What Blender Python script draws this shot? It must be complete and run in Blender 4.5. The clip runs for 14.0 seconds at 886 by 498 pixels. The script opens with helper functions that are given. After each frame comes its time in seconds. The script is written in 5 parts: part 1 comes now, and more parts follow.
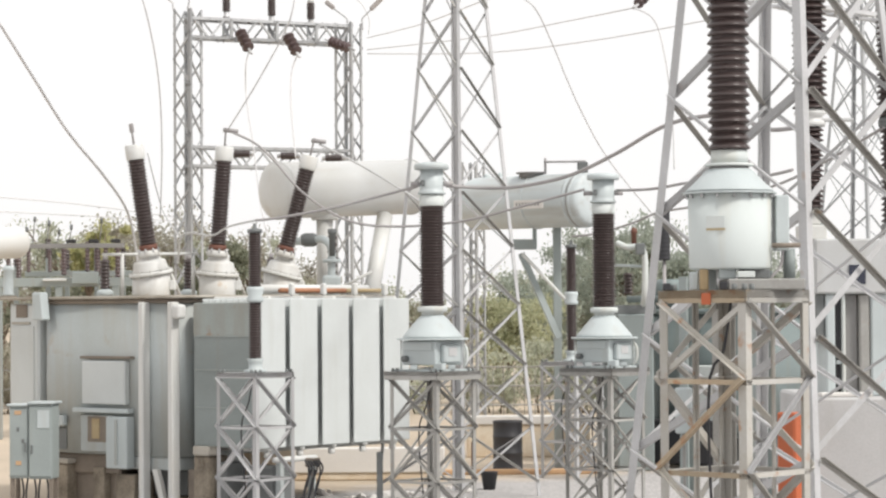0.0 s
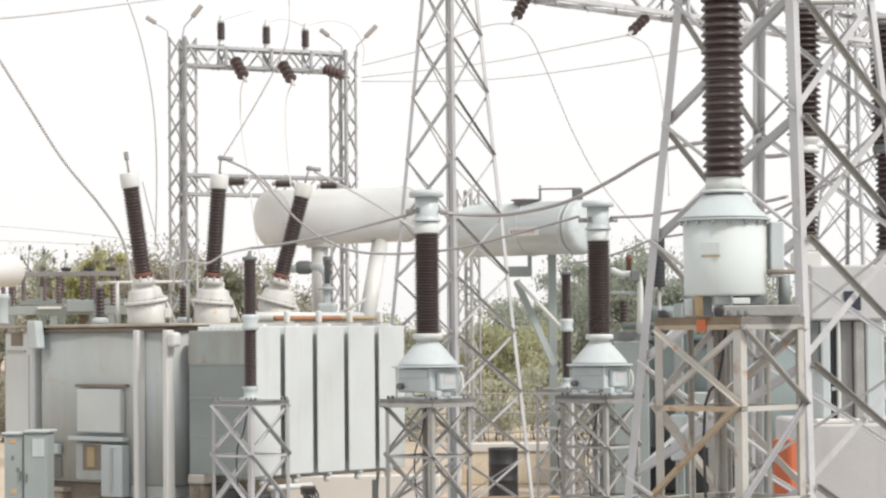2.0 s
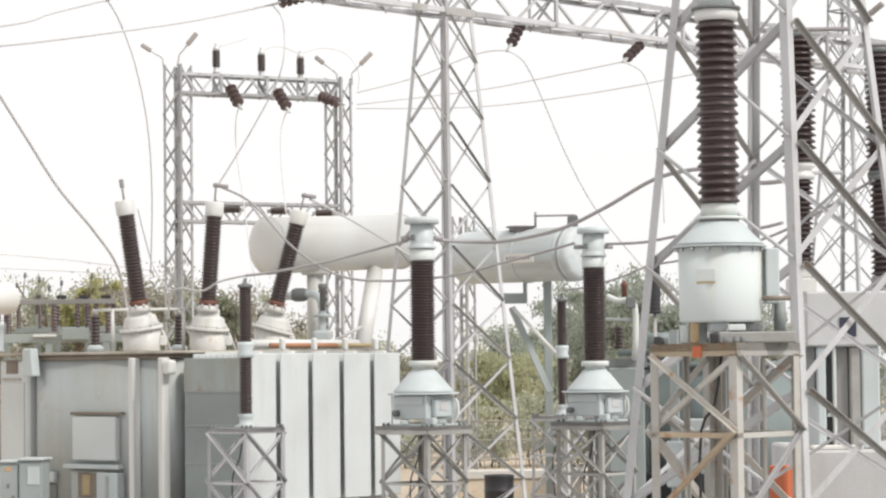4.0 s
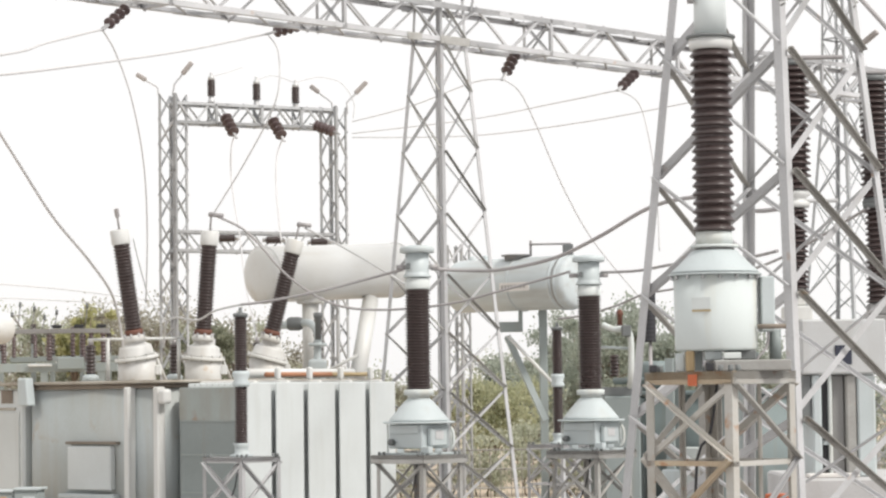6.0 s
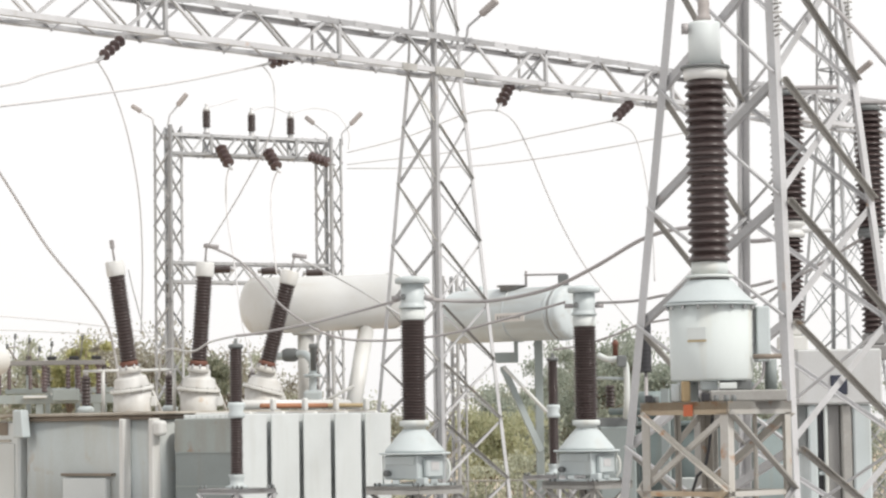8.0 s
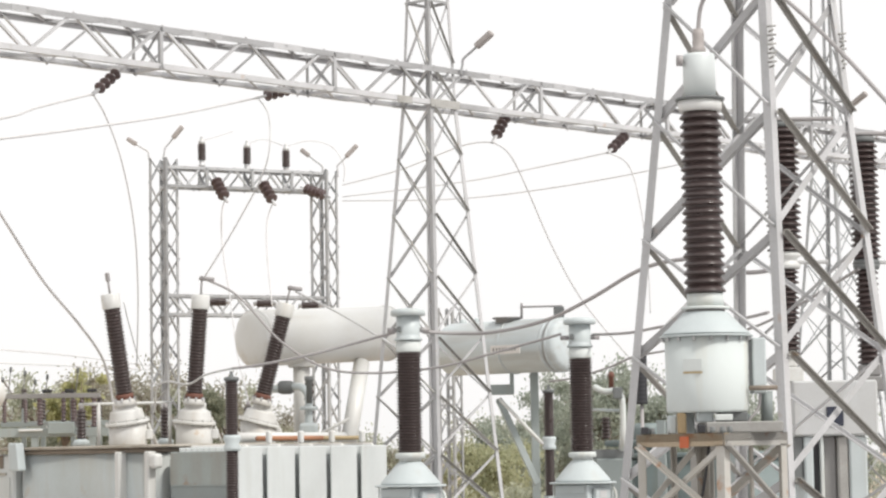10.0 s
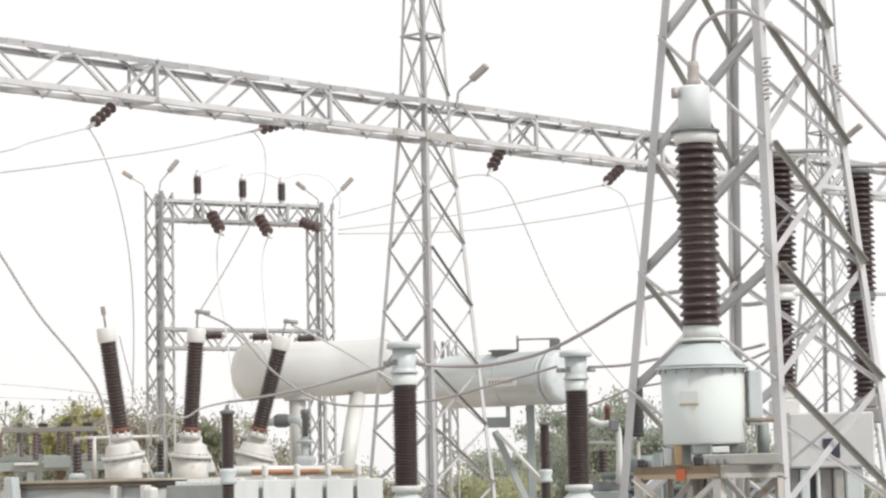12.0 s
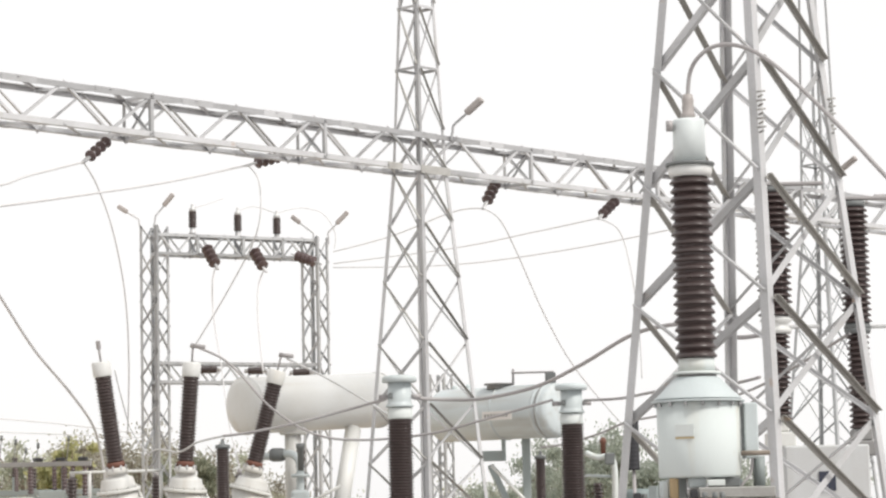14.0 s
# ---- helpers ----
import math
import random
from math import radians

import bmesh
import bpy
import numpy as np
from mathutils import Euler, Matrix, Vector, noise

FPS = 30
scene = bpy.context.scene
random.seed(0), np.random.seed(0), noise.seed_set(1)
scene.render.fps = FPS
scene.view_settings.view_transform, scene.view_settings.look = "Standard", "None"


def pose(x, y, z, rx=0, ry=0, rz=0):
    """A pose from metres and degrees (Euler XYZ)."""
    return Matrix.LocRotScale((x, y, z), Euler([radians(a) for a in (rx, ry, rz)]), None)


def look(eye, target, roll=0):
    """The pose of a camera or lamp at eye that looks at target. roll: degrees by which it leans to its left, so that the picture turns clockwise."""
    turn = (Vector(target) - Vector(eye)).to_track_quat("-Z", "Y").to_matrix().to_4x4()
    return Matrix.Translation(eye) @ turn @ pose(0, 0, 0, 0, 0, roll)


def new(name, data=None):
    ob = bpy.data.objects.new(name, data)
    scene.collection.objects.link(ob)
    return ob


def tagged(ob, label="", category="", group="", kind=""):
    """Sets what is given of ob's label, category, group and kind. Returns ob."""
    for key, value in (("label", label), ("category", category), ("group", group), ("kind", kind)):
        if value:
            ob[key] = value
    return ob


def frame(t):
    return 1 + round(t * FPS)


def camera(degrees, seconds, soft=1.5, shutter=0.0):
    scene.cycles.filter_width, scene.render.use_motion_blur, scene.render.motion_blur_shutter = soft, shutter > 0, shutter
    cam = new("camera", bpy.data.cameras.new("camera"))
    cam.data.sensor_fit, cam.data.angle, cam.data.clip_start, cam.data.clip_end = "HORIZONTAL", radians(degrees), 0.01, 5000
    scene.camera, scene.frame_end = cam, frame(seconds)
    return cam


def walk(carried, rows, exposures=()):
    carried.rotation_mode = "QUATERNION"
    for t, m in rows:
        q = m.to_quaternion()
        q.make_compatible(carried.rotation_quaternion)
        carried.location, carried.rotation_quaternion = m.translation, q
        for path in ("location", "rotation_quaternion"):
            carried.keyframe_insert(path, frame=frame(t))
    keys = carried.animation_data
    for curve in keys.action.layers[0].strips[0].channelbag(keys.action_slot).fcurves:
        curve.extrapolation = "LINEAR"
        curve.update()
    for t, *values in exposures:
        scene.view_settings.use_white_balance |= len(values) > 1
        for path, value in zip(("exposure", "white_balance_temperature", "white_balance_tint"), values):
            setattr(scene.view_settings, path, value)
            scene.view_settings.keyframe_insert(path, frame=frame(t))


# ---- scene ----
# ---------------------------------------------------------------- camera
cam = camera(20.0, 14.0, soft=2.35)
EYE = (0.0, 0.0, 3.1)
# seconds, pitch + 90, lean, yaw: a tripod tilt from one standpoint
ROWS = [
    (0, 91.4013, 0.3944, 0.0146),
    (0.5, 91.5622, 0.4311, -0.0150),
    (1, 91.7183, 0.4651, -0.0428),
    (1.5, 91.8714, 0.4971, -0.0693),
    (2, 92.0230, 0.5274, -0.0949),
    (2.5, 92.1743, 0.5567, -0.1202),
    (3, 92.3266, 0.5851, -0.1452),
    (5.5, 93.1223, 0.7254, -0.2718),
    (6, 93.2903, 0.7545, -0.2973),
    (6.5, 93.4614, 0.7842, -0.3228),
    (7, 93.6353, 0.8146, -0.3480),
    (7.5, 93.8117, 0.8457, -0.3729),
    (8, 93.9904, 0.8775, -0.3973),
    (10.5, 94.9070, 1.0462, -0.5101),
    (11, 95.0930, 1.0814, -0.5310),
    (11.5, 95.2797, 1.1168, -0.5518),
    (12, 95.4670, 1.1524, -0.5727),
    (12.5, 95.6551, 1.1881, -0.5943),
    (13, 95.8444, 1.2237, -0.6171),
    (13.5, 96.0354, 1.2592, -0.6417),
    (14, 96.2287, 1.2944, -0.6689),
]
walk(cam, [(t, pose(*EYE, rx, ry, rz)) for t, rx, ry, rz in ROWS])

# ---------------------------------------------------------------- light
scene.view_settings.exposure = -0.06
world = bpy.data.worlds.new("hazy_sky")
scene.world = world
world.use_nodes = True
wn, wl = world.node_tree.nodes, world.node_tree.links
sky = wn.new("ShaderNodeTexSky")
sky.sky_type = "NISHITA"
sky.sun_disc = False
sky.sun_elevation, sky.sun_rotation = radians(48), radians(125)
sky.dust_density, sky.air_density, sky.ozone_density = 1.5, 1.0, 1.0
pale = wn.new("ShaderNodeHueSaturation")
pale.inputs["Saturation"].default_value = 0.12
wl.new(sky.outputs[0], pale.inputs["Color"])
haze = wn.new("ShaderNodeMix")   # a thin even cloud veil before the blue
haze.data_type = "RGBA"
haze.inputs["Factor"].default_value = 0.85
haze.inputs["B"].default_value = (7.5, 7.4, 7.33, 1)
wl.new(pale.outputs[0], haze.inputs["A"])
wl.new(haze.outputs["Result"], wn["Background"].inputs["Color"])
wn["Background"].inputs["Strength"].default_value = 0.15
sun = new("sun", bpy.data.lights.new("sun", "SUN"))
sun.data.energy, sun.data.angle, sun.data.color = 3.0, radians(9), (1.0, 0.96, 0.9)
sun.matrix_world = look((40, -28, 54), (0, 0, 0))


# ---------------------------------------------------------------- materials
def surface(name, base, dark=None, rough=0.55, metal=0.0, grain=30.0, blotch=1.2, amount=0.35, bump=0.15,
            rust=None, rust_at=0.68, spread=0.0, spec=0.5, streak=None, streak_at=0.56):
    """A weathered surface: fine grain, broad blotches, rust or dirt where the broad noise is high."""
    m = bpy.data.materials.new(name)
    m.use_nodes = True
    n, l = m.node_tree.nodes, m.node_tree.links
    b = n["Principled BSDF"]
    b.inputs["Metallic"].default_value = metal
    b.inputs["Specular IOR Level"].default_value = spec
    co = n.new("ShaderNodeTexCoord").outputs["Object"]
    info = n.new("ShaderNodeObjectInfo")
    shift = n.new("ShaderNodeVectorMath")
    shift.operation = "MULTIPLY_ADD"
    l.new(info.outputs["Random"], shift.inputs[0])
    shift.inputs[1].default_value = (17.0, 23.0, 31.0)
    l.new(co, shift.inputs[2])
    fine, broad = n.new("ShaderNodeTexNoise"), n.new("ShaderNodeTexNoise")
    for tex, scale, detail in ((fine, grain, 4.0), (broad, blotch, 5.0)):
        tex.inputs["Scale"].default_value, tex.inputs["Detail"].default_value = scale, detail
        l.new(shift.outputs[0], tex.inputs["Vector"])
    dark = dark or tuple(c * 0.6 for c in base)
    mix = n.new("ShaderNodeMix")
    mix.data_type = "RGBA"
    mix.inputs["A"].default_value, mix.inputs["B"].default_value = (*base, 1), (*dark, 1)
    add = n.new("ShaderNodeMath")
    add.operation = "MULTIPLY_ADD"
    l.new(fine.outputs["Fac"], add.inputs[0])
    add.inputs[1].default_value = 0.4
    l.new(broad.outputs["Fac"], add.inputs[2])
    ramp = n.new("ShaderNodeMapRange")
    ramp.inputs["From Min"].default_value, ramp.inputs["From Max"].default_value = 0.5, 0.95
    ramp.inputs["To Max"].default_value = amount
    l.new(add.outputs[0], ramp.inputs["Value"])
    l.new(ramp.outputs["Result"], mix.inputs["Factor"])
    out = mix.outputs["Result"]
    if rust:
        spots = n.new("ShaderNodeTexNoise")
        spots.inputs["Scale"].default_value, spots.inputs["Detail"].default_value = blotch * 2.7, 8.0
        l.new(shift.outputs[0], spots.inputs["Vector"])
        edge = n.new("ShaderNodeMapRange")
        edge.inputs["From Min"].default_value, edge.inputs["From Max"].default_value = rust_at, rust_at + 0.1
        edge.inputs["To Max"].default_value = 0.8
        l.new(spots.outputs["Fac"], edge.inputs["Value"])
        over = n.new("ShaderNodeMix")
        over.data_type = "RGBA"
        over.inputs["B"].default_value = (*rust, 1)
        l.new(out, over.inputs["A"])
        l.new(edge.outputs["Result"], over.inputs["Factor"])
        out = over.outputs["Result"]
    if streak:
        long = n.new("ShaderNodeMapping")
        long.inputs["Scale"].default_value = (4.0, 4.0, 0.5)
        l.new(shift.outputs[0], long.inputs["Vector"])
        runs = n.new("ShaderNodeTexNoise")
        runs.inputs["Scale"].default_value, runs.inputs["Detail"].default_value = 1.0, 6.0
        l.new(long.outputs["Vector"], runs.inputs["Vector"])
        edge = n.new("ShaderNodeMapRange")
        edge.inputs["From Min"].default_value, edge.inputs["From Max"].default_value = streak_at, streak_at + 0.2
        edge.inputs["To Max"].default_value = 0.42
        l.new(runs.outputs["Fac"], edge.inputs["Value"])
        over = n.new("ShaderNodeMix")
        over.data_type = "RGBA"
        over.inputs["B"].default_value = (*streak, 1)
        l.new(out, over.inputs["A"])
        l.new(edge.outputs["Result"], over.inputs["Factor"])
        out = over.outputs["Result"]
    if spread:
        hsv = n.new("ShaderNodeHueSaturation")
        vary = n.new("ShaderNodeMapRange")
        vary.inputs["To Min"].default_value, vary.inputs["To Max"].default_value = 1 - spread, 1 + spread
        l.new(info.outputs["Random"], vary.inputs["Value"])
        l.new(vary.outputs["Result"], hsv.inputs["Value"])
        l.new(out, hsv.inputs["Color"])
        out = hsv.outputs["Color"]
    l.new(out, b.inputs["Base Color"])
    gloss = n.new("ShaderNodeMapRange")
    gloss.inputs["To Min"].default_value, gloss.inputs["To Max"].default_value = max(rough - 0.12, 0.05), min(rough + 0.15, 1)
    l.new(broad.outputs["Fac"], gloss.inputs["Value"])
    l.new(gloss.outputs["Result"], b.inputs["Roughness"])
    if bump:
        bp = n.new("ShaderNodeBump")
        bp.inputs["Strength"].default_value, bp.inputs["Distance"].default_value = bump, 0.01
        l.new(fine.outputs["Fac"], bp.inputs["Height"])
        l.new(bp.outputs["Normal"], b.inputs["Normal"])
    return m


STEEL = surface("galvanised_steel", (0.51, 0.51, 0.52), (0.33, 0.33, 0.33), 0.5, 0.25, 40, 2.0, 0.6, rust=(0.38, 0.27, 0.2), rust_at=0.68, spread=0.22, streak=(0.34, 0.32, 0.29), streak_at=0.58)
STEEL_FAR = surface("weathered_galvanised_steel", (0.44, 0.45, 0.46), (0.3, 0.3, 0.31), 0.6, 0.2, 20, 1.0, 0.5, spread=0.2)
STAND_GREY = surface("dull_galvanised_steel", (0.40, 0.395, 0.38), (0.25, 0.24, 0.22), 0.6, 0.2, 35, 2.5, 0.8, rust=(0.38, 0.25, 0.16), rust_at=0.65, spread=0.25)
OLIVE_STEEL = surface("olive_weathered_or_shaded_steel", (0.35, 0.34, 0.32), (0.23, 0.22, 0.2), 0.65, 0.15, 35, 2.2, 0.8, rust=(0.34, 0.24, 0.15), rust_at=0.64, spread=0.12)
STAND = surface("stained_galvanised_steel", (0.45, 0.44, 0.415), (0.37, 0.34, 0.29), 0.6, 0.2, 35, 2.5, 0.8, rust=(0.36, 0.2, 0.11), rust_at=0.6, spread=0.22)
STAND_TAN = surface("tan_rusted_steel", (0.44, 0.37, 0.27), (0.34, 0.25, 0.17), 0.65, 0.1, 35, 2.5, 0.8, rust=(0.36, 0.19, 0.1), rust_at=0.57, spread=0.15)
PAINT = surface("pale_grey_paint", (0.52, 0.57, 0.58), (0.38, 0.42, 0.42), 0.45, 0, 60, 0.9, 0.6, 0.06, rust=(0.42, 0.3, 0.2), rust_at=0.74, streak=(0.4, 0.4, 0.37), streak_at=0.56)
PAINT_TANK = surface("dusty_grey_paint", (0.43, 0.47, 0.478), (0.32, 0.335, 0.315), 0.55, 0, 50, 0.7, 0.8, 0.08, rust=(0.33, 0.25, 0.17), rust_at=0.63, streak=(0.35, 0.325, 0.275), streak_at=0.46)
PAINT_GREEN = surface("faded_green_grey_paint", (0.33, 0.37, 0.365), (0.22, 0.25, 0.245), 0.55, 0, 50, 0.8, 0.6, 0.08, streak=(0.3, 0.24, 0.18), streak_at=0.56)
GREEN_DUSTY = surface("dusty_green_grey_paint", (0.345, 0.385, 0.375), (0.27, 0.28, 0.26), 0.6, 0, 40, 1.2, 0.8, 0.08, rust=(0.3, 0.22, 0.15), rust_at=0.62, streak=(0.28, 0.25, 0.2), streak_at=0.46)
TEAL = surface("dull_teal_paint", (0.2, 0.245, 0.245), (0.14, 0.165, 0.165), 0.55, 0, 50, 0.8, 0.7, 0.08, streak=(0.19, 0.17, 0.14), streak_at=0.54)
RADIATOR = surface("chalky_grey_white_paint", (0.58, 0.61, 0.61), (0.48, 0.5, 0.49), 0.55, 0, 40, 0.8, 0.7, 0.05, rust=(0.46, 0.4, 0.32), rust_at=0.76, streak=(0.47, 0.48, 0.46), streak_at=0.54)
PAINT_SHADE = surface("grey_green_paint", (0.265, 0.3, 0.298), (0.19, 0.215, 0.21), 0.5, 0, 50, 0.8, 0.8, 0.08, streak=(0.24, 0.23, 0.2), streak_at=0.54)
CREAM = surface("cream_white_paint", (0.655, 0.665, 0.66), (0.54, 0.52, 0.47), 0.45, 0, 40, 0.8, 0.6, 0.05, rust=(0.5, 0.36, 0.22), rust_at=0.74, streak=(0.5, 0.45, 0.38), streak_at=0.57)
WHITE = surface("white_enamel", (0.62, 0.655, 0.645), (0.5, 0.52, 0.5), 0.62, 0, 60, 1.5, 0.4, 0.04, rust=(0.5, 0.36, 0.22), rust_at=0.7, streak=(0.48, 0.42, 0.34), streak_at=0.55, spec=0.3)
BROWN = surface("brown_porcelain", (0.060, 0.043, 0.041), (0.042, 0.03, 0.029), 0.3, 0, 20, 4.0, 0.5, 0.02)
RED_BROWN = surface("red_brown_cement", (0.16, 0.066, 0.045), (0.1, 0.045, 0.03), 0.7, 0, 20, 4.0, 0.5)
DISC_BROWN = surface("mauve_brown_porcelain", (0.115, 0.08, 0.08), (0.075, 0.052, 0.052), 0.3, 0, 20, 4.0, 0.5, 0.02)
GREY_MID = surface("mid_grey_paint", (0.27, 0.265, 0.262), (0.2, 0.195, 0.19), 0.6, 0, 40, 1.2, 0.7, 0.08)
VT_WHITE = surface("bluish_white_enamel", (0.585, 0.63, 0.625), (0.5, 0.53, 0.52), 0.65, 0, 60, 1.5, 0.4, 0.03, rust=(0.5, 0.36, 0.22), rust_at=0.66, streak=(0.52, 0.46, 0.34), streak_at=0.52, spec=0.25)
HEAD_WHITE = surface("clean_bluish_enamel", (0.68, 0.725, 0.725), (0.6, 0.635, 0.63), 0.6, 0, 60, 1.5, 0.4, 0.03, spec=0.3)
TANK_GREY = surface("grey_tank_paint", (0.6, 0.655, 0.67), (0.47, 0.505, 0.51), 0.5, 0, 50, 0.8, 0.7, 0.06, rust=(0.4, 0.3, 0.2), rust_at=0.72, streak=(0.36, 0.34, 0.3), streak_at=0.52)
BLACK = surface("black_plastic", (0.03, 0.03, 0.035), (0.02, 0.02, 0.02), 0.5, 0, 30, 3)
ALU = surface("aluminium_conductor", (0.6, 0.6, 0.6), (0.45, 0.45, 0.45), 0.45, 0.4, 60, 3, 0.5, 0.05)
ALU_DARK = surface("dulled_conductor", (0.38, 0.36, 0.36), (0.27, 0.26, 0.26), 0.55, 0.2, 60, 3, 0.5, 0.05)
WIRE = surface("weathered_overhead_conductor", (0.64, 0.63, 0.63), (0.52, 0.51, 0.51), 0.55, 0.2, 60, 3, 0.5, 0.05)
CONCRETE = surface("pale_concrete", (0.51, 0.505, 0.505), (0.38, 0.375, 0.37), 0.85, 0, 40, 0.9, 0.7, 0.3, streak=(0.36, 0.34, 0.32), streak_at=0.55)
CONCRETE_PAINT = surface("stained_off_white_paint", (0.52, 0.53, 0.535), (0.43, 0.43, 0.425), 0.6, 0, 40, 1.2, 0.7, 0.06, rust=(0.42, 0.34, 0.26), rust_at=0.7, streak=(0.38, 0.37, 0.35), streak_at=0.5)
PLASTER = surface("tan_plaster", (0.74, 0.66, 0.54), (0.56, 0.43, 0.29), 0.9, 0, 20, 1.6, 1.0, 0.3)
COPING = surface("whitewashed_concrete", (0.74, 0.72, 0.69), (0.58, 0.55, 0.52), 0.9, 0, 30, 1.0, 0.6, 0.3)
ORANGE = surface("orange_paint", (0.5, 0.12, 0.045), (0.36, 0.11, 0.05), 0.5, 0, 30, 2.0, 0.5)
BASE_CONCRETE = surface("oil_stained_concrete", (0.38, 0.34, 0.28), (0.15, 0.12, 0.095), 0.9, 0, 25, 1.8, 1.0, 0.4)
TURRET = surface("bright_cream_paint", (0.61, 0.615, 0.605), (0.48, 0.455, 0.41), 0.5, 0, 40, 1.6, 0.8, 0.05, rust=(0.46, 0.34, 0.22), rust_at=0.66, streak=(0.44, 0.39, 0.33), streak_at=0.52)
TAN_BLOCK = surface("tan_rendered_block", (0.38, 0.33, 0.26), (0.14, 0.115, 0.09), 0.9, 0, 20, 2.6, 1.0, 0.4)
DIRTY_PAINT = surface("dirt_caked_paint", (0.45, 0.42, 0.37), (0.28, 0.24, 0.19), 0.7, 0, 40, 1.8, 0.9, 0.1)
GRIME_OR_SHADE = surface("grimy_or_shaded_brown_paint", (0.26, 0.22, 0.18), (0.13, 0.105, 0.085), 0.7, 0, 40, 1.6, 0.8)
KERB = surface("faded_orange_kerb", (0.56, 0.36, 0.2), (0.45, 0.3, 0.2), 0.9, 0, 20, 1.5, 0.8)
OCHRE = surface("ochre_stained_paint", (0.46, 0.37, 0.22), (0.36, 0.26, 0.15), 0.7, 0, 30, 3.0, 0.8)
LAMP = surface("dusty_lamp_enamel", (0.4, 0.37, 0.36), (0.28, 0.25, 0.23), 0.6, 0, 40, 3.0, 0.8, 0.1)
RUSTY = surface("rusted_iron", (0.42, 0.2, 0.11), (0.28, 0.14, 0.08), 0.75, 0, 40, 3.0, 0.8, 0.3)


def yard_ground():
    """Grey gravel in the near yard that gives way to dry tan earth further out."""
    m = surface("gravel_and_earth", (0.53, 0.44, 0.34), (0.36, 0.3, 0.23), 0.95, 0, 8.0, 0.15, 0.9, 0.5)
    n, l = m.node_tree.nodes, m.node_tree.links
    b = n["Principled BSDF"]
    earth = b.inputs["Base Color"].links[0].from_socket
    co = n.new("ShaderNodeTexCoord").outputs["Object"]
    split = n.new("ShaderNodeSeparateXYZ")
    l.new(co, split.inputs[0])
    stones = n.new("ShaderNodeTexVoronoi")
    stones.inputs["Scale"].default_value = 22.0
    l.new(co, stones.inputs["Vector"])
    grey = n.new("ShaderNodeMix")
    grey.data_type = "RGBA"
    grey.inputs["A"].default_value, grey.inputs["B"].default_value = (0.27, 0.26, 0.255, 1), (0.52, 0.5, 0.49, 1)
    l.new(stones.outputs["Color"], grey.inputs["Factor"])
    wave = n.new("ShaderNodeTexNoise")
    wave.inputs["Scale"].default_value, wave.inputs["Detail"].default_value = 0.6, 6.0
    l.new(co, wave.inputs["Vector"])
    edge = n.new("ShaderNodeMath")
    edge.operation = "MULTIPLY_ADD"
    l.new(wave.outputs["Fac"], edge.inputs[0])
    edge.inputs[1].default_value = 5.0
    slant = n.new("ShaderNodeMath")
    slant.operation = "MULTIPLY_ADD"
    l.new(split.outputs["X"], slant.inputs[0])
    slant.inputs[1].default_value = -0.9
    l.new(split.outputs["Y"], slant.inputs[2])
    l.new(slant.outputs[0], edge.inputs[2])
    far = n.new("ShaderNodeMapRange")
    far.inputs["From Min"].default_value, far.inputs["From Max"].default_value = 46.4, 48.4
    l.new(edge.outputs[0], far.inputs["Value"])
    mix = n.new("ShaderNodeMix")
    mix.data_type = "RGBA"
    l.new(far.outputs["Result"], mix.inputs["Factor"])
    l.new(grey.outputs["Result"], mix.inputs["A"])
    l.new(earth, mix.inputs["B"])
    l.new(mix.outputs["Result"], b.inputs["Base Color"])
    return m


EARTH = yard_ground()
BLUE = surface("dark_blue_glass", (0.03, 0.034, 0.055), None, 0.15, 0, 30, 1)
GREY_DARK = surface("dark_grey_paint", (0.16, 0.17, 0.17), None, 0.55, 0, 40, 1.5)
BARK = surface("grey_brown_bark", (0.22, 0.17, 0.13), None, 0.9, 0, 20, 2.0, 0.7, 0.4)


def leaf_material(name, base, other):
    m = bpy.data.materials.new(name)
    m.use_nodes = True
    n, l = m.node_tree.nodes, m.node_tree.links
    b = n["Principled BSDF"]
    b.inputs["Roughness"].default_value = 0.6
    ramp = n.new("ShaderNodeMix")
    ramp.data_type = "RGBA"
    ramp.inputs["A"].default_value, ramp.inputs["B"].default_value = (*base, 1), (*other, 1)
    geo = n.new("ShaderNodeNewGeometry")
    l.new(geo.outputs["Random Per Island"], ramp.inputs["Factor"])
    l.new(ramp.outputs["Result"], b.inputs["Base Color"])
    thin = n.new("ShaderNodeBsdfTranslucent")
    l.new(ramp.outputs["Result"], thin.inputs["Color"])
    both = n.new("ShaderNodeMixShader")
    both.inputs[0].default_value = 0.48
    l.new(b.outputs[0], both.inputs[1])
    l.new(thin.outputs[0], both.inputs[2])
    l.new(both.outputs[0], n["Material Output"].inputs["Surface"])
    return m


# Leaf colours are lifted well above real foliage to paint in distance haze.
LEAF_LIME = leaf_material("lime_yellow_leaves", (0.40, 0.41, 0.2), (0.54, 0.52, 0.28))
LEAF_YELLOW = leaf_material("yellow_green_leaves", (0.38, 0.40, 0.26), (0.55, 0.55, 0.37))
LEAF_GREEN = leaf_material("grey_green_leaves", (0.31, 0.35, 0.29), (0.45, 0.48, 0.41))
LEAF_PALE = leaf_material("pale_green_leaves", (0.38, 0.4, 0.3), (0.56, 0.57, 0.46))
LEAF_DARK = leaf_material("dark_green_leaves", (0.2, 0.22, 0.16), (0.33, 0.34, 0.25))
LEAF_DRY = leaf_material("dusty_leaves", (0.30, 0.28, 0.22), (0.46, 0.44, 0.36))


